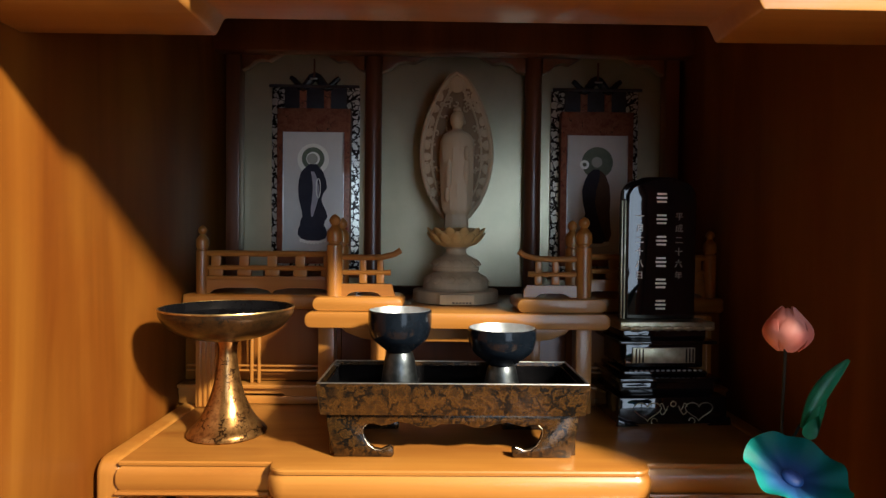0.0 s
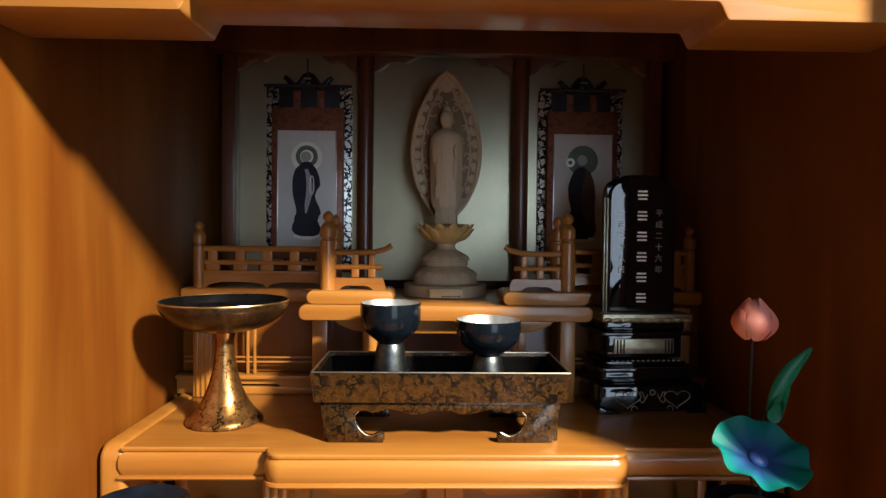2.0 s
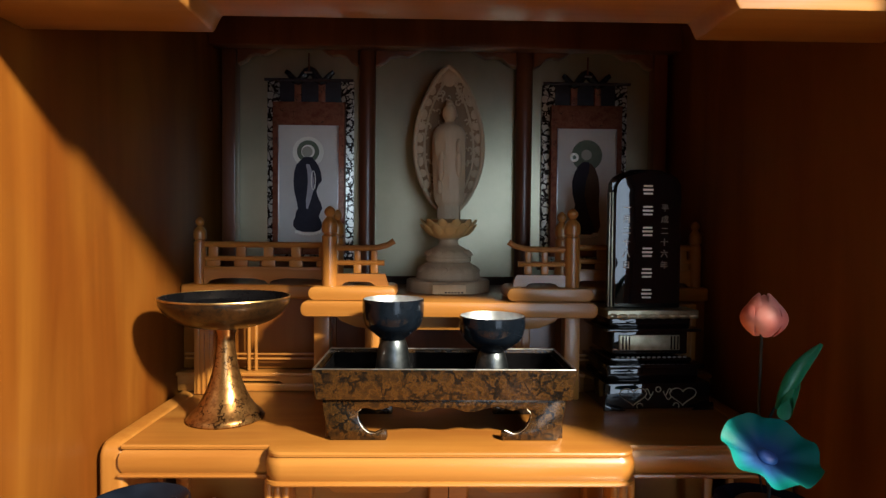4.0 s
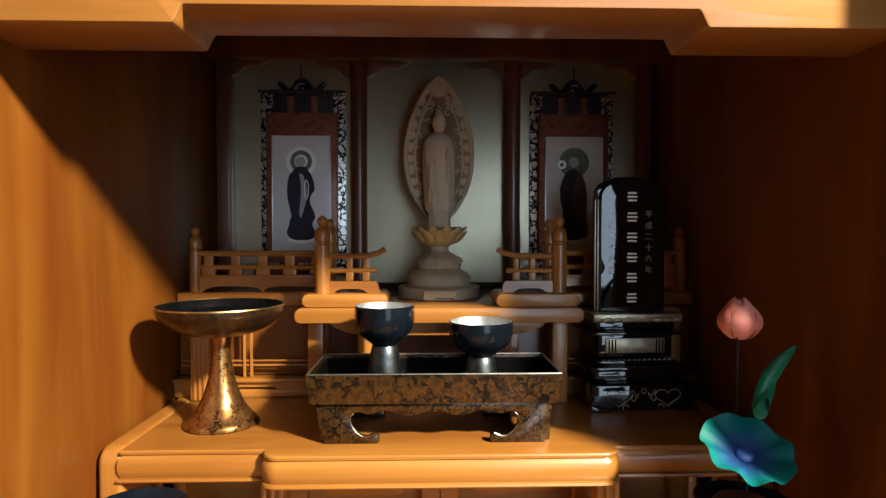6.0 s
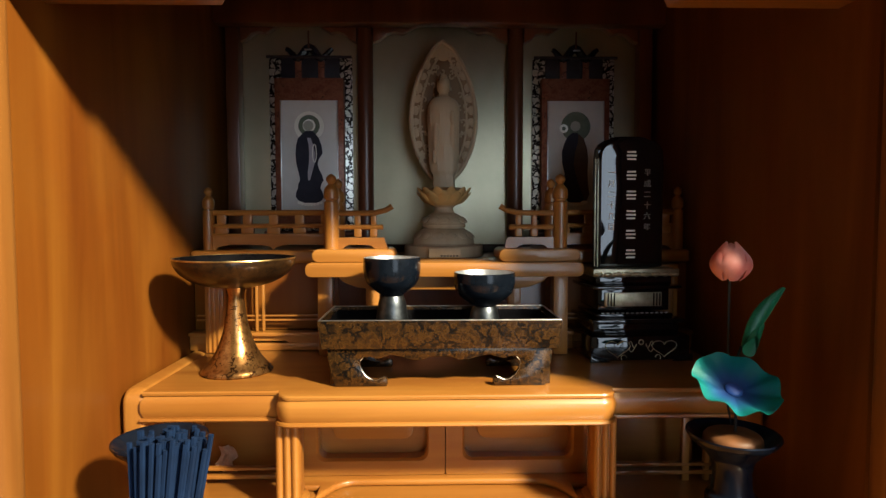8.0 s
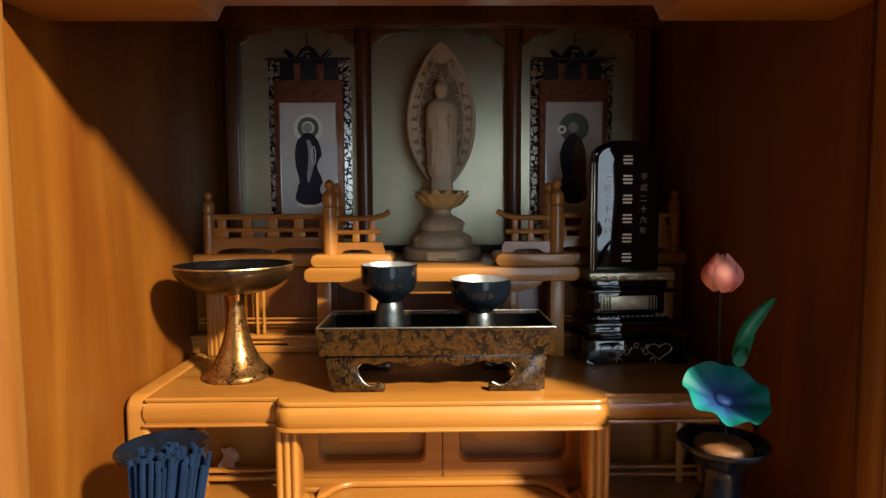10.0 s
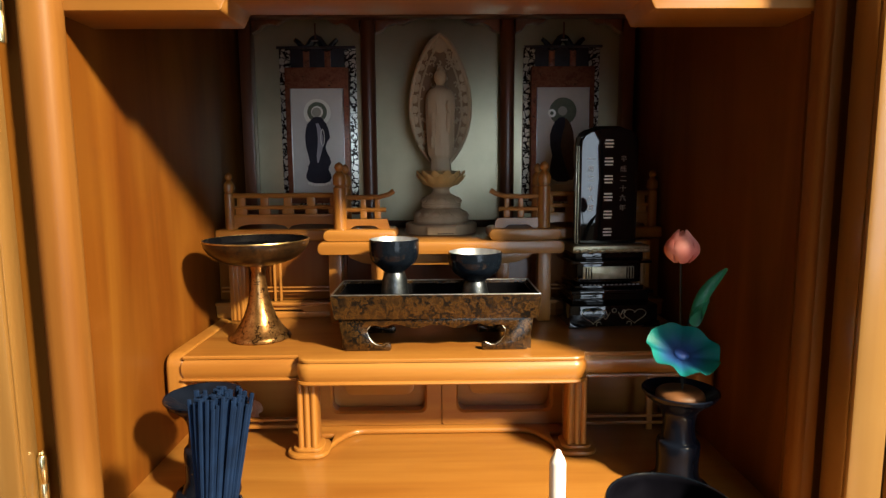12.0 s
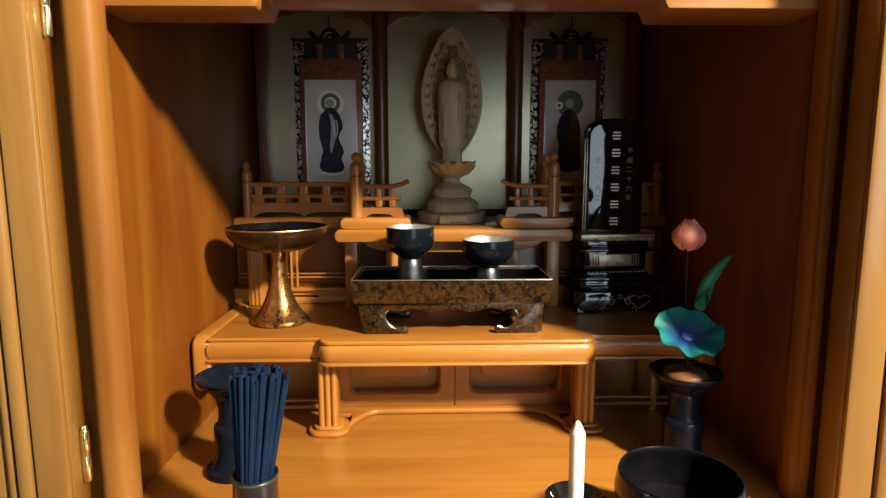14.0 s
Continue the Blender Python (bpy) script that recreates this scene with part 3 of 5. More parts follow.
def railing(s):
    m = CX + 0.0035
    t = thing("railing", (m + s * 0.14, 0.76, 1.0785), "small orange wooden altar railing with capped posts and upturned rail end", "railing", "altar railings")
    fx, fy, by = m + s * 0.1450, 0.724, 0.790
    part("post", finial_post(fx, fy, 1.0833, 1.178, 0.0092), WOOD_Z, t, "turned post with onion cap")
    part("post", finial_post(m + s * 0.1465, by, 1.0786, 1.176, 0.0086), WOOD_Z, t, "turned post with onion cap")
    part("post", finial_post(m + s * 0.3235, by, 1.0786, 1.165, 0.0078), WOOD_Z, t, "slim turned post with onion cap")
    a, b = m + s * 0.1465, m + s * 0.3235
    for z, r in ((1.1295, 0.0040), (1.1115, 0.0034)):
        part("rail", tube([(a, by, z), (b, by, z)], r, 10), WOOD_X, t)
    lo, hi = sorted((a, b))
    part("rail", box(lo, hi, by - 0.004, by + 0.004, 1.0950, 1.1010, 0.001), WOOD_X, t)
    n = 5
    for k in range(n):
        c0 = lo + (hi - lo) * (k + 0.5) / n
        w = 0.0088
        bm = box(c0 - w, c0 + w, by - 0.003, by + 0.003, 1.1006, 1.1095, 0.0012)
        box(c0 - w * 0.7, c0 + w * 0.7, by - 0.003, by + 0.003, 1.113, 1.127, 0.0012, bm=bm)
        part("baluster", bm, WOOD_Z, t)
    pts = [(lo, 1.0786), (lo + 0.010, 1.0786)]
    for k in range(1, 3):
        c0, c1 = lo + 0.010 + (hi - lo - 0.02) * (k - 1) / 2, lo + 0.010 + (hi - lo - 0.02) * k / 2
        pts += [(c0 + 0.004, 1.083), (c0 + 0.02, 1.0862), (c1 - 0.02, 1.0862), (c1 - 0.004, 1.083), (c1, 1.0786)]
    pts += [(hi, 1.0786), (hi, 1.0964), (lo, 1.0964)]
    part("foot_board", prism(pts, "y", by - 0.004, by + 0.004, 0), WOOD_X, t, "foot board with low arches")
    # the short front run with the upturned end
    e = m + s * 0.0685
    curve = [(fx, fy, 1.1285), (fx + (e - fx) * 0.45, fy, 1.128), (fx + (e - fx) * 0.72, fy, 1.1287), (fx + (e - fx) * 0.9, fy, 1.1322), (e, fy, 1.1370)]
    part("rail", tube(curve, [0.0036, 0.0036, 0.0036, 0.0034, 0.0038], 10), WOOD_X, t, "round rail with upturned end")
    x2 = m + s * 0.080
    part("rail", tube([(fx, fy, 1.1105), (x2, fy, 1.1105)], 0.0032, 8), WOOD_X, t)
    for u in (0.092, 0.112):
        bm = box(m + s * u - 0.0045, m + s * u + 0.0045, fy - 0.003, fy + 0.003, 1.098, 1.1085, 0.001)
        box(m + s * u - 0.0035, m + s * u + 0.0035, fy - 0.003, fy + 0.003, 1.1125, 1.1255, 0.001, bm=bm)
        part("baluster", bm, WOOD_Z, t)
    q0, q1 = sorted((fx, m + s * 0.0745))
    pts = [(q0, 1.0834), (q0 + 0.014, 1.0834), (q0 + 0.018, 1.0868), (q0 + 0.024, 1.0885), (q1 - 0.026, 1.0885), (q1 - 0.020, 1.0868), (q1 - 0.016, 1.0834), (q1, 1.0834),
           (q1 - (0.001 if s > 0 else 0.003), 1.092), (q1 - 0.004, 1.0975), (q0 + 0.004, 1.0975), (q0 + 0.001, 1.092)]
    part("foot_board", prism(pts, "y", fy - 0.0035, fy + 0.0035, 0), WOOD_X, t, "foot board with a low arch")
    # the side return between the front and the back post
    for z in (1.1285, 1.1105):
        part("rail", tube([(fx, fy, z), (m + s * 0.1465, by, z)], 0.0028, 8), WOOD_Y, t)


railing(-1)
railing(1)


# ---- the screen behind the statue ----
def back_screen():
    t = thing("back_screen", (CX, 0.935, UPPER), "three grey-green foil panels between dark brown columns", "screen")
    for x0, x1, name in ((CX - 0.318, CX - 0.13, "side"), (CX - 0.118, CX + 0.118, "middle"), (CX + 0.13, CX + 0.318, "side")):
        part("foil_panel", box(x0, x1, 0.930, 0.936, 1.0795, 1.455, 0), PANEL, t, "dull grey-green foil panel")
    for s in (-1, 1):
        part("column", lathe([(0.0, 0), (0.015, 0), (0.015, 0.006), (0.0125, 0.009), (0.0125, 0.37), (0.0, 0.37)], CX + s * 0.118, 0.916, UPPER + 0.0005, 20), BROWN, t, "dark round column")
        part("column", box(CX + s * 0.322 - 0.010, CX + s * 0.322 + 0.010, 0.905, 0.93, 1.0787, 1.455, 0.002), BROWN, t, "dark outer column")
    for x0, x1 in ((CX - 0.31, CX - 0.131), (CX - 0.105, CX + 0.105), (CX + 0.131, CX + 0.31)):
        w = x1 - x0
        pts = []
        for u, z in ((0, 1.395), (0.06, 1.400), (0.10, 1.408), (0.16, 1.411), (0.22, 1.409), (0.27, 1.414), (0.34, 1.422), (0.5, 1.426)):
            pts.append((x0 + u * w, z))
        pts += [(x0 + x1 - p, z) for p, z in pts[-2::-1]]
        part("arch_board", prism(pts + [(x1, 1.459), (x0, 1.459)], "y", 0.908, 0.924, 0.001), BROWN, t, "dark board with a scalloped lower edge")
    part("beam", box(WALL_L + 0.001, WALL_R - 0.001, 0.880, 0.904, 1.415, 1.459, 0.002), BROWN, t, "dark brown cross beam")


back_screen()


# ---- the statue ----
def statue():
    """A plain standing figure before an almond-shaped halo on a lotus pedestal, all one mesh."""
    x, y, z = 0.053, 0.835, UPPER + 0.0005
    bm = lathe([(0, 0), (0.0575, 0), (0.0575, 0.0140), (0.0560, 0.0155), (0.0455, 0.0160), (0.0440, 0.0185)] +
               smooth_profile([(0.0440, 0.0185), (0.0430, 0.0255), (0.0385, 0.0330), (0.0310, 0.0385), (0.0290, 0.0395)], 4) +
               [(0.0300, 0.0405), (0.0315, 0.0415), (0.0315, 0.0450)] + smooth_profile([(0.0310, 0.0455), (0.0290, 0.0520), (0.0230, 0.0585), (0.0160, 0.0620), (0.0135, 0.0660), (0.0135, 0.0700)], 4) +
               [(0.0170, 0.0725), (0.0270, 0.0765), (0.0335, 0.0850), (0.0350, 0.0930), (0.026, 0.098), (0, 0.098)], x, y, z, 8 * 5)
    for tier_r, tier_z, n in ((0.0405, 0.0300, 14), (0.0300, 0.0520, 12)):
        for i in range(n):
            a = 2 * math.pi * i / n
            lobe = bmesh.new()
            bmesh.ops.create_uvsphere(lobe, u_segments=8, v_segments=6, radius=1.0)
            m = Matrix.Translation((x + math.cos(a) * tier_r, y + math.sin(a) * tier_r, z + tier_z)) @ Matrix.Rotation(a, 4, "Z") @ Matrix.Rotation(radians(-40), 4, "Y") @ Matrix.Diagonal((0.0022, 0.0082, 0.0062, 1))
            bmesh.ops.transform(lobe, matrix=m, verts=lobe.verts)
            merged(bm, lobe)
    for f in bm.faces:
        f.material_index = 1 if f.calc_center_median().z > z + 0.0715 else 0
    gold_from = len(bm.faces)
    for row, (n, r0, r1, h0, h1) in enumerate(((12, 0.026, 0.038, 0.076, 0.091), (12, 0.027, 0.038, 0.082, 0.098))):
        for i in range(n):
            a = 2 * math.pi * (i + 0.5 * row) / n
            petal = bmesh.new()
            bmesh.ops.create_uvsphere(petal, u_segments=8, v_segments=6, radius=1.0)
            m = Matrix.Translation((x + math.cos(a) * (r0 + r1) / 2, y + math.sin(a) * (r0 + r1) / 2, z + (h0 + h1) / 2)) @ Matrix.Rotation(a, 4, "Z") @ Matrix.Rotation(radians(-48), 4, "Y") @ Matrix.Diagonal((0.0115, 0.0075, 0.0022, 1))
            bmesh.ops.transform(petal, matrix=m, verts=petal.verts)
            merged(bm, petal)
    bm.faces.ensure_lookup_table()
    gold_to = len(bm.faces)
    for i in range(gold_from, gold_to):
        bm.faces[i].material_index = 1
    # robe, shoulders, arms, head
    base = z + 0.097
    robe = lathe(smooth_profile([(0.0, 0.0), (0.0150, 0.0), (0.0162, 0.008), (0.0155, 0.019), (0.0195, 0.026), (0.0208, 0.045), (0.0218, 0.07), (0.0230, 0.09), (0.0236, 0.105),
                                 (0.0225, 0.118), (0.017, 0.127), (0.0075, 0.132), (0.007, 0.136)], 4), x, y - 0.002, base, 28, squash=0.62)
    for v in robe.verts:
        a = math.atan2(v.co.y - y, v.co.x - x)
        k = 1 + 0.045 * math.sin(9 * a + 60 * (v.co.z - base)) * (1 if v.co.z < base + 0.11 else 0.3)
        v.co.x, v.co.y = x + (v.co.x - x) * k, y + (v.co.y - y) * k
    merged(bm, robe)
    for c, size in (((x, y - 0.002, base + 0.146), (0.0098, 0.0102, 0.0128)), ((x, y - 0.001, base + 0.159), (0.0055, 0.0055, 0.005)),
                    ((x - 0.011, y - 0.011, base + 0.072), (0.0055, 0.006, 0.024)), ((x + 0.012, y - 0.011, base + 0.078), (0.0055, 0.006, 0.022)),
                    ((x + 0.012, y - 0.016, base + 0.10), (0.004, 0.004, 0.010)), ((x - 0.013, y - 0.013, base + 0.045), (0.004, 0.004, 0.010))):
        ball = bmesh.new()
        bmesh.ops.create_uvsphere(ball, u_segments=16, v_segments=10, radius=1.0)
        bmesh.ops.transform(ball, matrix=Matrix.Translation(c) @ Matrix.Diagonal((*size, 1)), verts=ball.verts)
        merged(bm, ball)
    # the halo: an almond plate with a raised rim and a carved, pierced-looking field
    z0, z1, half = base + 0.008, z + 0.312, 0.0485

    def edge(t, k=1.0):
        return half * k * (math.sin(math.pi * t ** 0.92) ** 0.66) * (1.0 - 0.08 * t) * 1.02
    yh = y + 0.020
    left, right = [], []
    for i in range(33):
        t = 0.04 + 0.96 * i / 32
        left.append(((x - edge(min(t, 0.999))), z0 + (z1 - z0) * t))
    outline = left + [(2 * x - p, q) for p, q in left[::-1][1:]]
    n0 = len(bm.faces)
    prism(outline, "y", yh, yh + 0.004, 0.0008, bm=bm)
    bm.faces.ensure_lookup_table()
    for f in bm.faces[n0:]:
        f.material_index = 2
    for pts, r in (([(p, yh - 0.002, q) for p, q in outline], 0.0034), ([(x + (p - x) * 0.72, yh - 0.001, z0 + (q - z0) * 0.86 + 0.012) for p, q in outline], 0.0016)):
        tube(pts, r, 8, bm=bm)
    # pale cloud lobes along the rim and a crest at the tip
    for side in (-1, 1):
        for i in range(11):
            tt = 0.12 + 0.80 * i / 10
            lobe = bmesh.new()
            bmesh.ops.create_uvsphere(lobe, u_segments=10, v_segments=6, radius=1.0)
            m = Matrix.Translation((x + side * edge(tt) * 0.87, yh - 0.0012, z0 + (z1 - z0) * tt)) @ Matrix.Diagonal((0.0052 if i % 2 else 0.0068, 0.0018, 0.0070 if i % 2 else 0.0056, 1))
            bmesh.ops.transform(lobe, matrix=m, verts=lobe.verts)
            merged(bm, lobe)
    crest = bmesh.new()
    bmesh.ops.create_uvsphere(crest, u_segments=12, v_segments=8, radius=1.0)
    bmesh.ops.transform(crest, matrix=Matrix.Translation((x, yh - 0.001, z1 - 0.016)) @ Matrix.Diagonal((0.0105, 0.0025, 0.012, 1)), verts=crest.verts)
    merged(bm, crest)
    rng = random.Random(7)
    for i in range(110):
        t = rng.uniform(0.08, 0.93)
        w = edge(t) * 0.93
        u = rng.uniform(-1, 1) * w
        if abs(u) < 0.022 and t < 0.62:
            continue
        curl = [(x + u + 0.0045 * (1 - k / 9) * math.cos(k * 0.75 + i), yh - 0.0012, z0 + (z1 - z0) * t + 0.0045 * (1 - k / 9) * math.sin(k * 0.75 + i)) for k in range(7)]
        tube(curl, 0.0014, 5, bm=bm)
    # a small plate with dark writing marks on the foot
    n1 = len(bm.faces)
    box(x - 0.022, x + 0.022, y - 0.0635, y - 0.0555, z + 0.001, z + 0.0135, 0.0008, bm=bm)
    n2 = len(bm.faces)
    for k in range(6):
        box(x - 0.006 + k * 0.0042, x - 0.0032 + k * 0.0042, y - 0.0641, y - 0.0634, z + 0.0022, z + 0.0042, 0, bm=bm)
    bm.faces.ensure_lookup_table()
    for f in bm.faces[n2:]:
        f.material_index = 3
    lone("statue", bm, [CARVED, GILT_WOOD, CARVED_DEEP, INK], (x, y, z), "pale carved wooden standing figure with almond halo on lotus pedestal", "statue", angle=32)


GILT_WOOD = wood("golden_brown_wood", (0.42, 0.27, 0.10), (0.56, 0.38, 0.15), (0.66, 0.48, 0.22), "x", 0.40, 0.1)
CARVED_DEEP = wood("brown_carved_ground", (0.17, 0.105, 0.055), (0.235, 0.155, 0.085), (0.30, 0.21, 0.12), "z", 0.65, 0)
statue()


# ---- hanging scrolls ----
def blob(keys, x, z, y, depth=0.0006):
    """A thin flat painted shape from half-widths and heights, with a left and a right side of its own."""
    pts = [(x + r, z + h) for l, r, h in keys] + [(x + l, z + h) for l, r, h in keys[::-1]]
    return prism(pts, "y", y - depth, y)


def disc(x, z, r, y, depth=0.0005, inner=0.0):
    own = bmesh.new()
    n = 40
    rings = [[own.verts.new((x + q * math.cos(2 * math.pi * i / n), yy, z + q * math.sin(2 * math.pi * i / n))) for i in range(n)] for q, yy in ((r, y), (r, y - depth), (inner or r * 0.001, y - depth))]
    for a, b in zip(rings, rings[1:]):
        for i in range(n):
            own.faces.new((a[i], a[(i + 1) % n], b[(i + 1) % n], b[i]))
    return own


def hanging_scroll(x, facing):
    y = 0.914
    t = thing("hanging_scroll", (x, y, 1.09), "hanging scroll with a robed figure painted on pale paper, brocade mount" if facing > 0 else
              "hanging scroll with a dark halo figure on pale paper, brocade mount", "scroll", "hanging scrolls")
    part("mount", box(x - 0.0655, x + 0.0655, y + 0.012, y + 0.0145, 1.092, 1.376, 0.0006), BROCADE, t, "black and silver patterned brocade mount")
    part("inner_mount", box(x - 0.0535, x + 0.0535, y - 0.0045, y + 0.0115, 1.112, 1.340, 0.0006), BROCADE_RED, t, "rust-red brocade inner mount")
    p = part("painting", box(x - 0.0435, x + 0.0435, y - 0.0062, y - 0.0048, 1.128, 1.305, 0.0003), PAPER, t, "pale painting paper")
    for s in (-1, 1):
        part("gilt_edge", box(x + s * 0.0440 - 0.0007, x + s * 0.0440 + 0.0007, y - 0.0075, y - 0.0048, 1.128, 1.305, 0.0002), SILVER, p, "thin bright edge strip")
    yp = y - 0.0064
    zc = 1.265
    part("halo", disc(x, zc, 0.023, yp), HALO_PALE if facing > 0 else HALO, p, "round halo")
    if facing > 0:
        part("halo_ring", disc(x, zc + 0.001, 0.0165, yp - 0.0006, inner=0.010), HALO, p, "green halo ring")
    k = 1 if facing > 0 else -1
    keys = [(-0.005, 0.005, -0.001), (-0.011, 0.010, -0.006), (-0.0175, 0.015, -0.013), (-0.0205, 0.019, -0.024), (-0.0215, 0.0205, -0.036), (-0.0212, 0.0150, -0.044), (-0.0205, 0.0125, -0.052),
            (-0.0185, 0.0145, -0.060), (-0.0160, 0.0195, -0.070), (-0.0150, 0.0215, -0.078), (-0.0180, 0.0180, -0.084), (-0.0185, 0.0165, -0.090), (-0.0215, 0.0200, -0.097), (-0.0220, 0.0215, -0.104), (-0.0170, 0.0180, -0.110), (-0.0080, 0.0100, -0.113)]
    if k < 0:
        keys = [(-0.006, 0.003, -0.004), (-0.013, 0.004, -0.010), (-0.018, 0.003, -0.020), (-0.022, -0.001, -0.034), (-0.021, -0.003, -0.052), (-0.017, 0.000, -0.068),
                (-0.020, 0.004, -0.082), (-0.022, 0.010, -0.096), (-0.017, 0.014, -0.108), (-0.008, 0.008, -0.113)]
        brown = [(0.001, 0.006, -0.006), (0.000, 0.013, -0.014), (-0.003, 0.018, -0.028), (-0.005, 0.020, -0.046), (-0.005, 0.019, -0.066), (-0.001, 0.020, -0.084), (0.004, 0.022, -0.100), (0.010, 0.018, -0.110)]
        part("painted_mantle", blob(brown, x, zc - 0.006, yp - 0.0003), MANTLE, p, "plain dull brown painted shape")
        # a pale ring stands in for the glint beside the halo
        part("halo_glint", disc(x - 0.019, zc - 0.003, 0.0068, yp - 0.0003, inner=0.0030), HALO_PALE, p, "small pale ring painted in for a glint on the halo")
    part("painted_robe", blob(keys, x, zc - 0.006, yp - 0.0007), ROBE, p, "plain dark painted shape")
    part("painted_head", disc(x - 0.001, zc + 0.0005, 0.0078, yp - 0.0016), FACE, p, "plain round painted shape")
    bm = prism([(x - 0.020 + 0.04 * i / 16, 1.146 - 0.004 * math.sin(math.pi * i / 16) - 0.0018 * (i % 2)) for i in range(17)] + [(x + 0.018, 1.150), (x - 0.018, 1.150)], "y", yp - 0.0008, yp)
    part("painted_seat", bm, HALO_PALE, p)
    if facing > 0:
        sash = [(-0.003, 0.002, -0.012), (-0.001, 0.006, -0.022), (0.000, 0.009, -0.036), (-0.001, 0.008, -0.052), (-0.003, 0.004, -0.066), (-0.002, 0.000, -0.078)]
        part("painted_sash", blob(sash, x, zc - 0.006, yp - 0.0013), SASH, p, "pale lilac painted shape")
        loop = [(x + 0.008 + 0.003 * math.cos(a), yp - 0.0017, zc - 0.042 + 0.014 * math.sin(a)) for a in [2 * math.pi * i / 18 for i in range(19)]]
        part("painted_beads", tube(loop, 0.0007, 6), HALO_PALE, p, "pale painted loop")
    part("top_cloth", box(x - 0.046, x + 0.046, y + 0.0085, y + 0.0118, 1.341, 1.3745, 0.0006), INDIGO, t, "dark indigo silk heading")
    # two hanging strips, the upper bar, cord and hanger
    for s in (-1, 1):
        part("strip", box(x + s * 0.018 - 0.005, x + s * 0.018 + 0.005, y + 0.004, y + 0.0084, 1.3405, 1.374, 0.0005), BROCADE_RED, t, "narrow brocade strip")
    part("upper_bar", tube([(x - 0.066, y - 0.001, 1.373), (x + 0.066, y - 0.001, 1.373)], 0.0022, 10), INDIGO, t)
    part("roller", tube([(x - 0.072, y - 0.003, 1.097), (x + 0.072, y - 0.003, 1.097)], 0.0052, 12), BROWN, t, "dark lower roller")
    hang = []
    for i in range(17):
        u = i / 8 - 1
        hang.append((x + u * 0.036, y + 0.004, 1.380 + 0.009 * math.cos(u * 6.0) * (1 - 0.2 * abs(u))))
    part("hanger", tube(hang, [0.0034 + 0.0034 * math.cos(i * math.pi / 16 - math.pi / 2) for i in range(17)], 8), NAVY, t, "dark curved hanger")
    part("cord", tube([(x, y - 0.003, 1.386), (x, y - 0.003, 1.412)], 0.0014, 8), BROWN, t)
    part("clip", box(x - 0.0055, x + 0.0055, y - 0.009, y - 0.006, 1.3815, 1.3835, 0.0004), SILVER, t, "small bright clip")


hanging_scroll(-0.155, 1)
hanging_scroll(0.2625, -1)


# ---- memorial tablet ----
def writing(text, x, y, z, size, parent, mat, pitch):
    """Letters one below the other, as a mesh, facing the viewer."""
    for i, ch in enumerate(text):
        zz = z - i * pitch
        if ch == "_":
            bm = box(x - size * 0.36, x + size * 0.36, y - 0.0004, y, zz - size * 0.36, zz + size * 0.36, 0)
            part("writing_bar", bm, mat, parent)
            continue
        cu = bpy.data.curves.new("letter", "FONT")
        cu.body, cu.size, cu.align_x, cu.align_y, cu.extrude = ch, size, "CENTER", "CENTER", 0.0002
        ob = new("letter", cu)
        me = bpy.data.meshes.new_from_object(ob.evaluated_get(bpy.context.evaluated_depsgraph_get()))
        bpy.data.objects.remove(ob)
        bm = bmesh.new()
        bm.from_mesh(me)
        bmesh.ops.transform(bm, matrix=pose(x, y - 0.0003, zz, 90), verts=bm.verts)
        part("letter", bm, mat, parent)


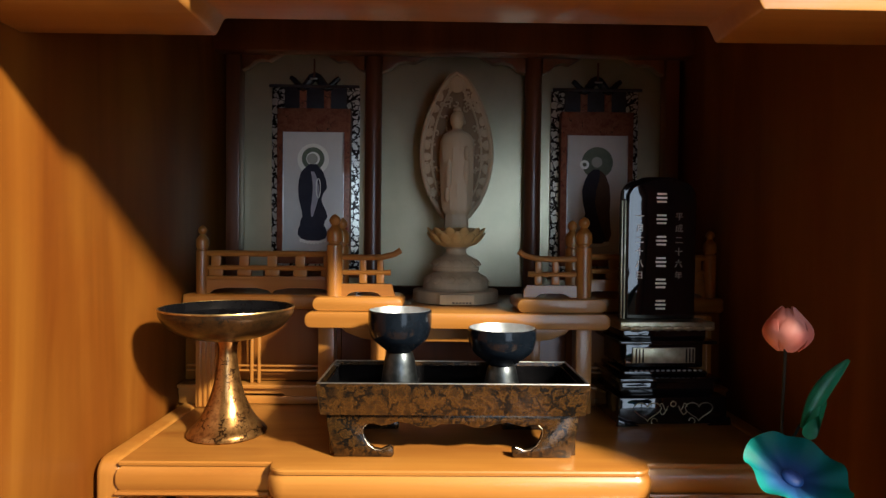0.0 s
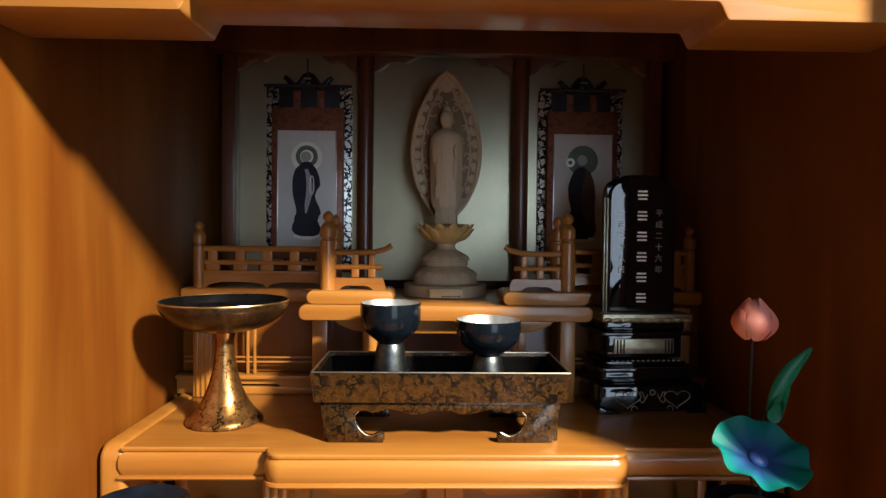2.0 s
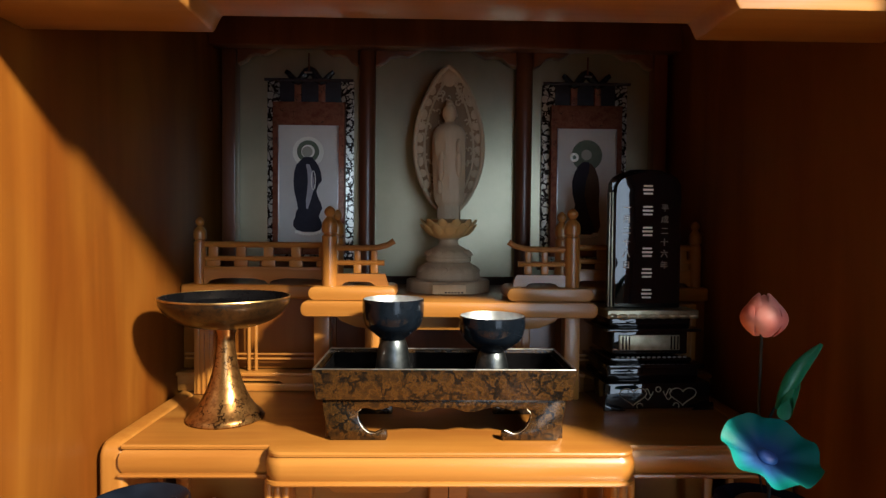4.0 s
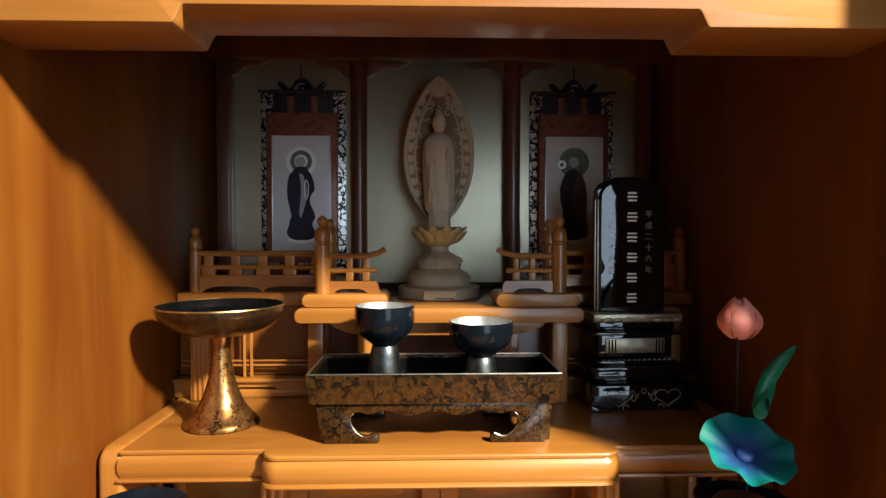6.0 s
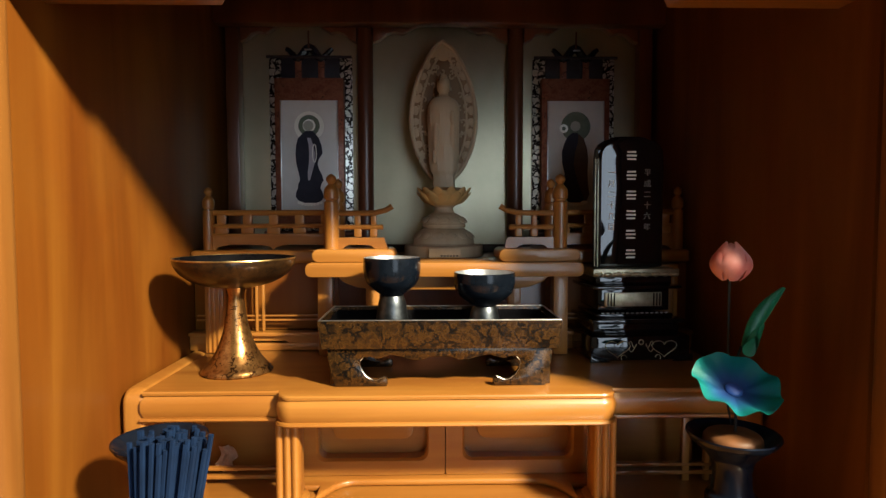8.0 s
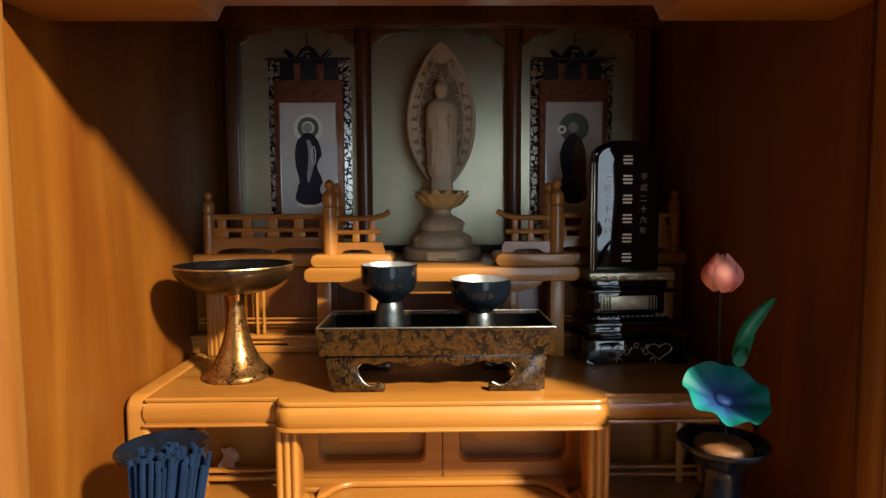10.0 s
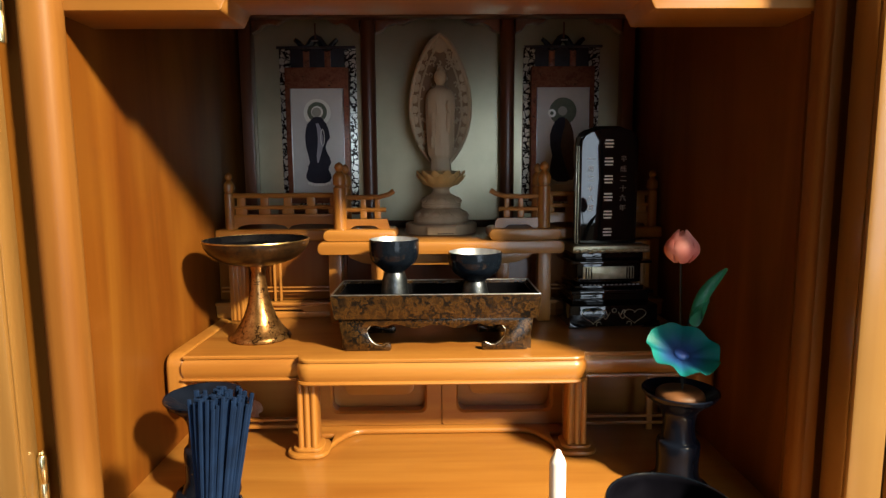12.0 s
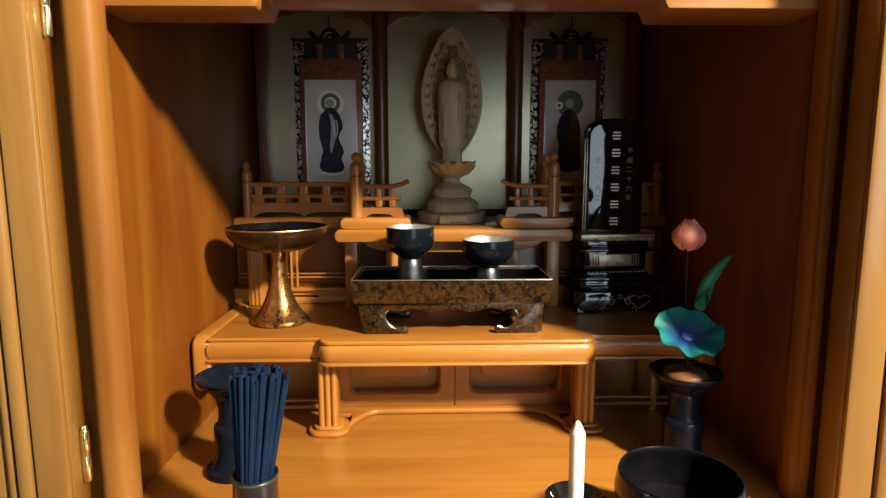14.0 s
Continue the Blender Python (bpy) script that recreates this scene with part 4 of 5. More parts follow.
def memorial_tablet():
    x, y = 0.293, 0.735
    t = thing("memorial_tablet", (x, 0.74, SHELF), "glossy black lacquer memorial tablet with gilt writing on stepped base", "tablet")
    t.rotation_euler.z = radians(3.5)
    h = 0.0455

    def face(d, top):
        pts = [(x - h + d, 1.0575), (x + h - d, 1.0575)]
        right = [(x + h - d, top - 0.030), (x + h - d - 0.001, top - 0.018), (x + h - d - 0.006, top - 0.010), (x + h - d - 0.013, top - 0.0055), (x + h - d - 0.020, top - 0.004), (x + h - d - 0.026, top - 0.001), (x + h - d - 0.034, top)]
        return pts + right + [(2 * x - p, q) for p, q in right[::-1]]
    pl = part("plaque", prism(face(0.004, 1.2245), "y", y, y + 0.010, 0.0022, segments=4), BLACK, t, "black plaque with rounded shoulders")
    for s in (-1,):
        for k, d in ((0.0428, 0.003), (0.0452, 0.0065)):
            part("gilt_line", box(x + s * k - 0.0007, x + s * k + 0.0007, y + d - 0.001, y + d + 0.002, 1.058, 1.1985, 0.0002), PALE_GOLD, pl, "thin gilt side line")
    part("backing", prism(face(-0.001, 1.2275), "y", y + 0.0078, y + 0.014, 0.001), BLACK, pl)
    writing("一月二十八日", x - 0.0262, y - 0.0003, 1.1795, 0.0100, pl, LETTER, 0.0140)
    writing("平成二十六年", x + 0.0215, y - 0.0003, 1.1795, 0.0100, pl, LETTER_DIM, 0.0140)
    # the middle column stays plain marks
    for i in range(6):
        zz = 1.2020 - i * 0.0254
        for dx, dz, w, hh in ((0, 0.0046, 0.0058, 0.0011), (0, 0.0, 0.0066, 0.0012), (0, -0.0046, 0.0058, 0.0011)):
            part("writing_bar", box(x - w, x + w, y - 0.0005, y - 0.0001, zz + dz - hh, zz + dz + hh, 0), LETTER, pl)
    # the stepped base
    def tier(name, w, y0, z0, z1, mat, label="", bev=0.0015):
        return part(name, box(x - w, x + w, y0, 0.80, z0, z1, bev), mat, t, label)
    part("gilt_ledge", box(x - 0.056, x + 0.056, 0.713, 0.79, 1.0475, 1.0573, 0.001), PALE_GOLD, t, "pale gilt ledge with a scalloped edge")
    for k in range(9):
        part("petal", lathe(smooth_profile([(0, -0.004), (0.005, -0.002), (0.006, 0.001), (0, 0.0035)], 3), x - 0.050 + k * 0.0125, 0.7135, 1.0505, 10, squash=0.35), PALE_GOLD, t, "scalloped petal")
    tier("neck", 0.050, 0.722, 1.036, 1.0472, BLACK)
    tier("ledge", 0.0585, 0.710, 1.0315, 1.0358, BLACK, "thin black ledge")
    tier("middle_block", 0.047, 0.722, 1.003, 1.0313, BLACK)
    pa = part("plate", box(x - 0.039, x + 0.036, 0.7185, 0.7215, 1.0085, 1.0265, 0.0008), PALE_GOLD, t, "pale gilt plate")
    for dx in (-0.035, -0.031, -0.027, 0.025, 0.029, 0.033):
        part("plate_bar", box(x + dx - 0.0008, x + dx + 0.0008, 0.7178, 0.7186, 1.0095, 1.0255, 0), BLACK, pa)
    own = lathe(smooth_profile([(0, -0.0065), (0.012, -0.0055), (0.0175, 0), (0.012, 0.0055), (0, 0.0065)], 4), x - 0.001, 0.7186, 1.0175, 24, squash=0.06)
    part("boss", own, PALE_GOLD, pa, "oval boss")
    for k in range(14):
        part("bead", lathe([(0, -0.0012), (0.0022, -0.0006), (0.0024, 0.0004), (0, 0.0013)], x - 0.042 + k * 0.0064, 0.7165, 1.0005, 8, squash=0.5), SILVER, t, "small bright bead")
    tier("ledge", 0.0505, 0.7172, 0.9945, 0.9995, BLACK)
    tier("ledge", 0.060, 0.704, 0.9885, 0.9942, BLACK, "wide black ledge")
    tier("lower_block", 0.056, 0.712, 0.975, 0.9883, BLACK)
    ft = tier("foot", 0.064, 0.697, SHELF + 0.0004, 0.9748, BLACK, "black foot block with gilt cloud outline", 0.003)
    zf = 0.958

    def line(pts):
        part("cloud_line", tube([(x + u, 0.6966, zf + v) for u, v in pts], 0.0006, 6), PALE_GOLD, ft, "thin gilt outline")
    for s in (-1, 1):
        heart = []
        for i in range(25):
            a = 2 * math.pi * i / 24
            heart.append((s * 0.030 + 0.0155 * math.sin(a) ** 3 * 1.05, 0.0008 + 0.0115 * (0.8125 * math.cos(a) - 0.3125 * math.cos(2 * a) - 0.125 * math.cos(3 * a) - 0.0625 * math.cos(4 * a)) + 0.001))
        line(heart)
        line([(s * 0.016 - s * 0.010 * (i / 10), 0.006 + 0.004 * math.sin(i * 0.65)) for i in range(11)])
        line([(s * 0.016 - s * 0.009 * (i / 10), 0.001 - 0.004 * math.sin(i * 0.4)) for i in range(11)])
        line([(s * (0.022 - 0.0035 * math.cos(i * 0.55)), -0.0105 + 0.0035 * math.sin(i * 0.55)) for i in range(8)])
    line([(0.003 * math.cos(i * 0.42), 0.009 + 0.003 * math.sin(i * 0.42)) for i in range(16)])
    for s in (-1, 1):
        part("foot_toe", prism([(x + s * 0.040, SHELF + 0.0003), (x + s * 0.066, SHELF + 0.0003), (x + s * 0.065, SHELF + 0.009), (x + s * 0.055, SHELF + 0.004)], "y", 0.692, 0.6975, 0.0006), BLACK, ft, "flared foot corner")


# the tablet stands turned by a hair
# a darker gilt tone for the right-hand column
LETTER_DIM = cloth("darker_gilt_lettering", (0.20, 0.18, 0.14), (0.30, 0.27, 0.22), 300, 0.6)
memorial_tablet()


# ---- offering stand, offering table and cups ----
def offering_stand():
    x, y = -0.1935, 0.662
    t = thing("offering_stand", (x, y, SHELF), "tall round offering stand in crackled gold lacquer with black dish", "offering stand")
    stem = smooth_profile([(0.0392, 0.0035), (0.0372, 0.0065), (0.0318, 0.012), (0.0262, 0.020), (0.0212, 0.030), (0.0168, 0.042), (0.0132, 0.056), (0.0104, 0.074), (0.0095, 0.089), (0.0120, 0.099)], 6)
    part("stem", lathe([(0, 0), (0.0395, 0), (0.0408, 0.0015)] + stem + [(0, 0.0995)], x, y, SHELF + 0.0003, 56), LEAF_GOLD, t, "flared gold foot and stem")
    under = smooth_profile([(0.012, 0.0985), (0.028, 0.1005), (0.046, 0.106), (0.059, 0.1145), (0.0668, 0.125), (0.0680, 0.1315)], 5)
    part("bowl", lathe([(0, 0.0985)] + under + [(0.0677, 0.1330), (0.0665, 0.1333)], x, y, SHELF + 0.0003, 64), LEAF_BOWL, t, "dark gold lacquer bowl")
    part("rim_line", lathe([(0.0681, 0.1318), (0.0687, 0.1326), (0.0684, 0.1336), (0.0672, 0.1338), (0.0668, 0.1332)], x, y, SHELF + 0.0003, 64), GOLD, t, "thin bright gilt rim")
    part("dish", lathe([(0.0664, 0.1334), (0.0652, 0.1318), (0.061, 0.1245), (0.046, 0.118), (0, 0.1165)], x, y, SHELF + 0.0003, 64), DISH, t, "black lacquered dish inside")


def offering_table():
    xm, y0, y1 = 0.0435, 0.585, 0.690
    t = thing("offering_table", (xm, (y0 + y1) / 2, SHELF), "low crackled-gold lacquer offering table with scrolled feet and black tray", "offering table")
    hw, z0, z1 = 0.1285, 0.9845, 1.0145
    w = 0.005

    def wall(name, a, b, inward):
        """One tray side, leaning outwards."""
        (ax, ay), (bx, by) = a, b
        own = bmesh.new()
        v = []
        for k, z in ((0.0035, z0), (0.0, z1 - 0.0015), (0.0, z1)):
            v.append((k, z))
        for k, z in ((w * 0.5, z1), (w + 0.001, z0 + 0.007)):
            v.append((k, z))
        v.append((w + 0.001, z0))
        rows = []
        for px, py in (a, b):
            sx = -1 if px > xm else 1
            sy = 1 if py < (y0 + y1) / 2 else -1
            rows.append([own.verts.new((px + (sx * k if abs(inward[0]) else sx * k), py + sy * k, z)) for k, z in v])
        n = len(v)
        for i in range(n):
            own.faces.new((rows[0][i], rows[0][(i + 1) % n], rows[1][(i + 1) % n], rows[1][i]))
        own.faces.new(rows[0])
        own.faces.new(rows[1])
        return part(name, own, LEAF, t, "mottled brown-gold tray side")
    c = [(xm - hw, y0), (xm + hw, y0), (xm + hw, y1), (xm - hw, y1)]
    for i in range(4):
        wall("tray_side", c[i], c[(i + 1) % 4], (0, 1) if i % 2 == 0 else (1, 0))
    part("tray_bottom", box(xm - hw + 0.0065, xm + hw - 0.0065, y0 + 0.0065, y1 - 0.0065, z0 + 0.0005, z0 + 0.0075, 0), BLACK, t, "black lacquer tray bottom")
    lin = bmesh.new()
    d = 0.0068
    for a in (box(xm - hw + d, xm + hw - d, y0 + d, y0 + d + 0.0006, z0 + 0.0076, z1 - 0.003, 0), box(xm - hw + d, xm + hw - d, y1 - d - 0.0006, y1 - d, z0 + 0.0076, z1 - 0.003, 0),
              box(xm - hw + d, xm - hw + d + 0.0006, y0 + d, y1 - d, z0 + 0.0076, z1 - 0.003, 0), box(xm + hw - d - 0.0006, xm + hw - d, y0 + d, y1 - d, z0 + 0.0076, z1 - 0.003, 0)):
        merged(lin, a)
    part("lining", lin, BLACK, t, "black lacquer lining")
    ring = [(xm - hw + 0.0012, y0 + 0.0012, z1 + 0.0004), (xm + hw - 0.0012, y0 + 0.0012, z1 + 0.0004), (xm + hw - 0.0012, y1 - 0.0012, z1 + 0.0004), (xm - hw + 0.0012, y1 - 0.0012, z1 + 0.0004)]
    for i in range(4):
        part("rim", tube([ring[i], ring[(i + 1) % 4]], 0.0009, 8), SILVER, t, "thin worn silver rim")
    # front and back frames with scrolled feet and a wavy apron
    L = hw - 0.0085

    def half():
        pts = [(-L, z0), (-L + 0.001, 0.972), (-L + 0.0045, 0.956), (-L + 0.0080, SHELF + 0.0004), (-L + 0.0625, SHELF + 0.0004), (-L + 0.0640, 0.9460), (-L + 0.0635, 0.9510), (-L + 0.0600, 0.9535), (-L + 0.0560, 0.9520),
               (-L + 0.0520, 0.9500), (-L + 0.0460, 0.9510), (-L + 0.0405, 0.9550), (-L + 0.0365, 0.9610), (-L + 0.0345, 0.9670), (-L + 0.0350, 0.9710), (-L + 0.0385, 0.9745), (-L + 0.0450, 0.9752), (-L + 0.0520, 0.9728),
               (-L + 0.0600, 0.9745), (-L + 0.0680, 0.9770), (-L + 0.0800, 0.9745), (-L + 0.0900, 0.9715), (-L + 0.1000, 0.9715), (-L + 0.1100, 0.9748)]
        return pts
    hp = [(xm + p, q) for p, q in half()]
    outline = hp + [(2 * xm - p, q) for p, q in hp[::-1]]
    part("front_frame", prism(outline, "y", y0 + 0.0075, y0 + 0.0145, 0.0008), LEAF, t, "mottled front with scrolled feet")
    part("back_frame", prism(outline, "y", y1 - 0.0145, y1 - 0.0075, 0.0008), LEAF, t)
    for s in (-1, 1):
        a, b = sorted((xm + s * (L - 0.0075), xm + s * (L - 0.0015)))
        part("side_frame", prism([(y0 + 0.0146, z0), (y0 + 0.0146, SHELF + 0.0004), (y0 + 0.032, SHELF + 0.0004), (y0 + 0.033, 0.951), (y0 + 0.026, 0.956), (y0 + 0.028, 0.968), (y0 + 0.036, 0.974),
                                  (y1 - 0.036, 0.974), (y1 - 0.028, 0.968), (y1 - 0.026, 0.956), (y1 - 0.033, 0.951), (y1 - 0.032, SHELF + 0.0004), (y1 - 0.0146, SHELF + 0.0004), (y1 - 0.0146, z0)], "x", a, b, 0.0006), LEAF, t)
        # bright worn edge along the scroll of the foot
        edge = [(xm + s * -q, y0 + 0.0072, z) for q, z in [(-p, z) for p, z in half()[7:16]]]
        part("worn_edge", tube(edge, 0.0003, 6), SILVER, t, "bright worn edge")
    return z0 + 0.0075


def cup(x, y, z, r, height, neck, foot, label):
    t = thing("offering_cup", (x, y, z), label, "cup", "offering cups")
    bowl = smooth_profile([(0.0125, neck), (r * 0.62, neck + 0.006), (r * 0.88, neck + 0.014), (r * 0.99, neck + 0.025), (r * 1.0, height - 0.004), (r * 0.99, height)], 5)
    part("foot", lathe([(0, 0), (foot, 0), (foot + 0.0004, 0.0015)] + smooth_profile([(foot, 0.003), (foot * 0.93, neck * 0.4), (foot * 0.80, neck * 0.8), (0.0130, neck - 0.0005)], 5) + [(0, neck)], x, y, z, 40), BRUSHED, t, "brushed grey steel flared foot")
    b = part("bowl", lathe([(0, neck)] + bowl + [(r * 0.965, height + 0.0004)], x, y, z, 48), PEWTER, t, "dark polished bowl")
    part("lining", lathe([(r * 0.9655, height + 0.0004), (r * 0.95, height - 0.001), (r * 0.93, neck + 0.026), (r * 0.75, neck + 0.014), (r * 0.4, neck + 0.008), (0, neck + 0.007)], x, y, z, 48), TIN, b, "pale silvery lining")


offering_stand()
TRAY = offering_table() + 0.0002
cup(-0.0105, 0.643, TRAY, 0.0325, 0.0850, 0.0425, 0.0195, "taller dark pewter offering cup with silvery lining")
cup(0.0945, 0.640, TRAY, 0.0350, 0.0680, 0.0305, 0.0190, "lower dark pewter offering cup with silvery lining")


# ---- vases, lotus, incense, candle, bell ----
VASE = lacquer("dark_vase_glaze", (0.004, 0.006, 0.012), 0.16, 0.08)
VASE.node_tree.nodes["Principled BSDF"].inputs["Specular IOR Level"].default_value = 0.14
VASE.node_tree.nodes["Principled BSDF"].inputs["Coat Weight"].default_value = 0


MOUTH = lacquer("ochre_brown_glaze", (0.12, 0.050, 0.018), 0.5)


def vase(x, y, label):
    t = thing("vase", (x, y, DECK), label, "vase", "altar vases")
    outer = [(0, 0), (0.033, 0), (0.034, 0.002), (0.033, 0.006)] + smooth_profile([(0.0265, 0.009), (0.0225, 0.020), (0.0220, 0.034), (0.0228, 0.046), (0.0222, 0.055), (0.0185, 0.0585), (0.0172, 0.066), (0.0168, 0.076), (0.0190, 0.088), (0.0265, 0.0975), (0.0360, 0.1055), (0.0392, 0.1100)], 4)
    part("body", lathe(outer + [(0.0402, 0.1115), (0.0398, 0.1130), (0.0383, 0.1125)], x, y, DECK + 0.0003, 48), VASE, t, "glossy flared body")
    part("mouth", lathe([(0.0383, 0.1125), (0.033, 0.108), (0.022, 0.100), (0.011, 0.088), (0, 0.080)], x, y, DECK + 0.0003, 48), VASE, t, "dark inside of the mouth")
    if x > 0:
        part("plug", lathe(smooth_profile([(0.0255, 0.1025), (0.0245, 0.1095), (0.0180, 0.1135), (0, 0.1145)], 4), x, y, DECK + 0.0003, 32), MOUTH, t, "ochre-brown filling round the stems")


def lotus():
    x, y = 0.306, 0.490
    t = thing("lotus_ornament", (x, y, 0.905), "ornamental lotus: pink bud, rolled green leaf, wavy teal leaf", "lotus ornament")
    part("stem", tube([(x + 0.006, y, 0.896), (0.3185, y + 0.036, 0.945), (0.3170, y + 0.034, 1.00), (0.304, 0.499, 1.069)], 0.0013, 8), STEM, t, "thin dark stem")
    part("stem", tube([(x + 0.009, y, 0.896), (0.3245, y + 0.036, 0.945), (0.3225, 0.520, 0.985), (0.3165, 0.498, 1.006)], 0.0012, 8), STEM, t, "thin dark stem")
    part("stem", tube([(x + 0.001, y - 0.002, 0.896), (x + 0.001, y - 0.002, 0.93), (0.307, 0.487, 0.962)], 0.0014, 8), STEM, t, "thin dark stem")
    # bud of overlapping cupped petals
    bx, by, bz = 0.304, 0.497, 1.0665
    heart = lathe(smooth_profile([(0, 0), (0.009, 0.002), (0.0135, 0.012), (0.0105, 0.025), (0, 0.033)], 4), bx, by, bz, 20)
    b = part("bud", heart, PINK, t, "pink lotus bud")
    for row, (n, r, hgt, lean) in enumerate(((4, 0.0142, 0.0345, 3), (5, 0.0166, 0.0300, 6))):
        for i in range(n):
            own = bmesh.new()
            grid = []
            for a in range(9):
                v = a / 8
                rowv = []
                wv = math.sin(math.pi * min(1, v * 0.90 + 0.06)) ** 0.55
                for c in range(9):
                    u = c / 4 - 1
                    ang = u * wv * 0.66
                    rr = r * (0.12 + 0.95 * math.sin(math.pi * (0.10 + 0.82 * v)) ** 0.8) * (1 - 0.04 * u * u)
                    rowv.append(own.verts.new((rr * math.cos(ang), rr * math.sin(ang), hgt * v - 0.001)))
                grid.append(rowv)
            for a in range(8):
                for c in range(8):
                    own.faces.new((grid[a][c], grid[a][c + 1], grid[a + 1][c + 1], grid[a + 1][c]))
            bmesh.ops.remove_doubles(own, verts=own.verts, dist=0.00005)
            bmesh.ops.solidify(own, geom=own.faces[:], thickness=0.0008)
            ang = 2 * math.pi * (i + 0.5 * row) / n - 1.2
            bmesh.ops.transform(own, matrix=Matrix.Translation((bx, by, bz)) @ Matrix.Rotation(ang, 4, "Z") @ Matrix.Rotation(radians(lean - 4), 4, "Y"), verts=own.verts)
            part("petal", own, PINK, b)
    # the rolled leaf: a tapering scroll open along one side
    own = bmesh.new()
    a0, a1 = Vector((0.3165, 0.494, 1.004)), Vector((0.3530, 0.496, 1.0585))
    d = (a1 - a0).normalized()
    side = d.cross(Vector((0, 1, 0))).normalized()
    out = d.cross(side)
    grid = []
    for i in range(17):
        v = i / 16
        r = 0.0080 * (math.sin(math.pi * (0.10 + 0.86 * v)) ** 0.8) + 0.0004
        ctr = a0.lerp(a1, v) + side * 0.004 * math.sin(math.pi * v)
        grid.append([own.verts.new(ctr + (side * math.cos(th) + out * 0.55 * math.sin(th)) * r * (1 - 0.32 * k / 16)) for k, th in ((k, radians(-125) + radians(400) * k / 16) for k in range(17))])
    for i in range(16):
        for k in range(16):
            own.faces.new((grid[i][k], grid[i][k + 1], grid[i + 1][k + 1], grid[i + 1][k]))
    bmesh.ops.solidify(own, geom=own.faces[:], thickness=0.0005)
    part("rolled_leaf", own, GREEN, t, "rolled green leaf")
    # the roll's open lower end, a drop-shaped mouth facing the viewer
    own = bmesh.new()
    rows = []
    for k in range(7):
        v = k / 6
        mid = Vector((0.3195, 0.487, 1.0075)).lerp(a0.lerp(a1, 0.42), v)
        ring = []
        for i in range(20):
            a = 2 * math.pi * i / 20
            ax, az = 0.0098 * math.sin(a) * (0.62 - 0.38 * math.cos(a)) * (1 - 0.35 * v), 0.0100 * math.cos(a) * (1 - 0.55 * v)
            ring.append(own.verts.new(mid + Vector((ax * 0.86 + az * 0.45, 0.002 * v * math.cos(a), az * 0.9 - ax * 0.4))))
        rows.append(ring)
    for k in range(6):
        for i in range(20):
            j = (i + 1) % 20
            own.faces.new((rows[k][i], rows[k][j], rows[k + 1][j], rows[k + 1][i]))
    bmesh.ops.solidify(own, geom=own.faces[:], thickness=0.0006)
    part("leaf_mouth", own, GREEN, t, "open curled end of the leaf")
    # the wide leaf, wavy at the rim, leaning towards the viewer
    own = bmesh.new()
    rings, n = 12, 72
    ctr = own.verts.new((0, 0, 0))
    prev = None
    for k in range(1, rings + 1):
        v = k / rings
        cur = []
        for i in range(n):
            a = 2 * math.pi * i / n
            r = 0.0368 * v * (1 + 0.012 * v * math.sin(7 * a + 0.6) + 0.015 * v * math.sin(2 * a + 2))
            h = 0.011 * v ** 2 + 0.0045 * (0.68 - 0.32 * math.sin(a)) * v ** 3 * math.sin(8 * a + 1.0) - 0.0006 * abs(math.sin(6 * a)) ** 6 * v
            cur.append(own.verts.new((r * math.cos(a), r * math.sin(a), h)))
        for i in range(n):
            j = (i + 1) % n
            own.faces.new((ctr, cur[i], cur[j]) if prev is None else (prev[i], cur[i], cur[j], prev[j]))
        prev = cur
    bmesh.ops.solidify(own, geom=own.faces[:], thickness=0.0009)
    leaf = new("wide_leaf", mesh_of("wide_leaf", own, LOTUS, (0, 0, 0), 60))
    leaf.parent = t
    leaf.matrix_basis = pose(0.3035 - x, 0.486 - y, 0.9675 - 0.905, 31, 2, 0)
    BASES[leaf] = BASES[t]
    tagged(leaf, "teal leaf, blue round its middle, wavy rim")
    knob = new("leaf_boss", mesh_of("leaf_boss", lathe(smooth_profile([(0.0075, 0), (0.0078, 0.0015), (0.0055, 0.004), (0, 0.005)], 4), 0, 0, 0, 20), LOTUS, (0, 0, 0)))
    knob.parent = leaf


STEM = lacquer("dark_stem", (0.002, 0.003, 0.003), 0.7)
STEM.node_tree.nodes["Principled BSDF"].inputs["Coat Weight"].default_value = 0
vase(0.306, 0.490, "glossy black vase with a flared rim holding the lotus ornament")
lotus()
vase(-0.206, 0.490, "blue-black glazed vase with a flared rim, empty")


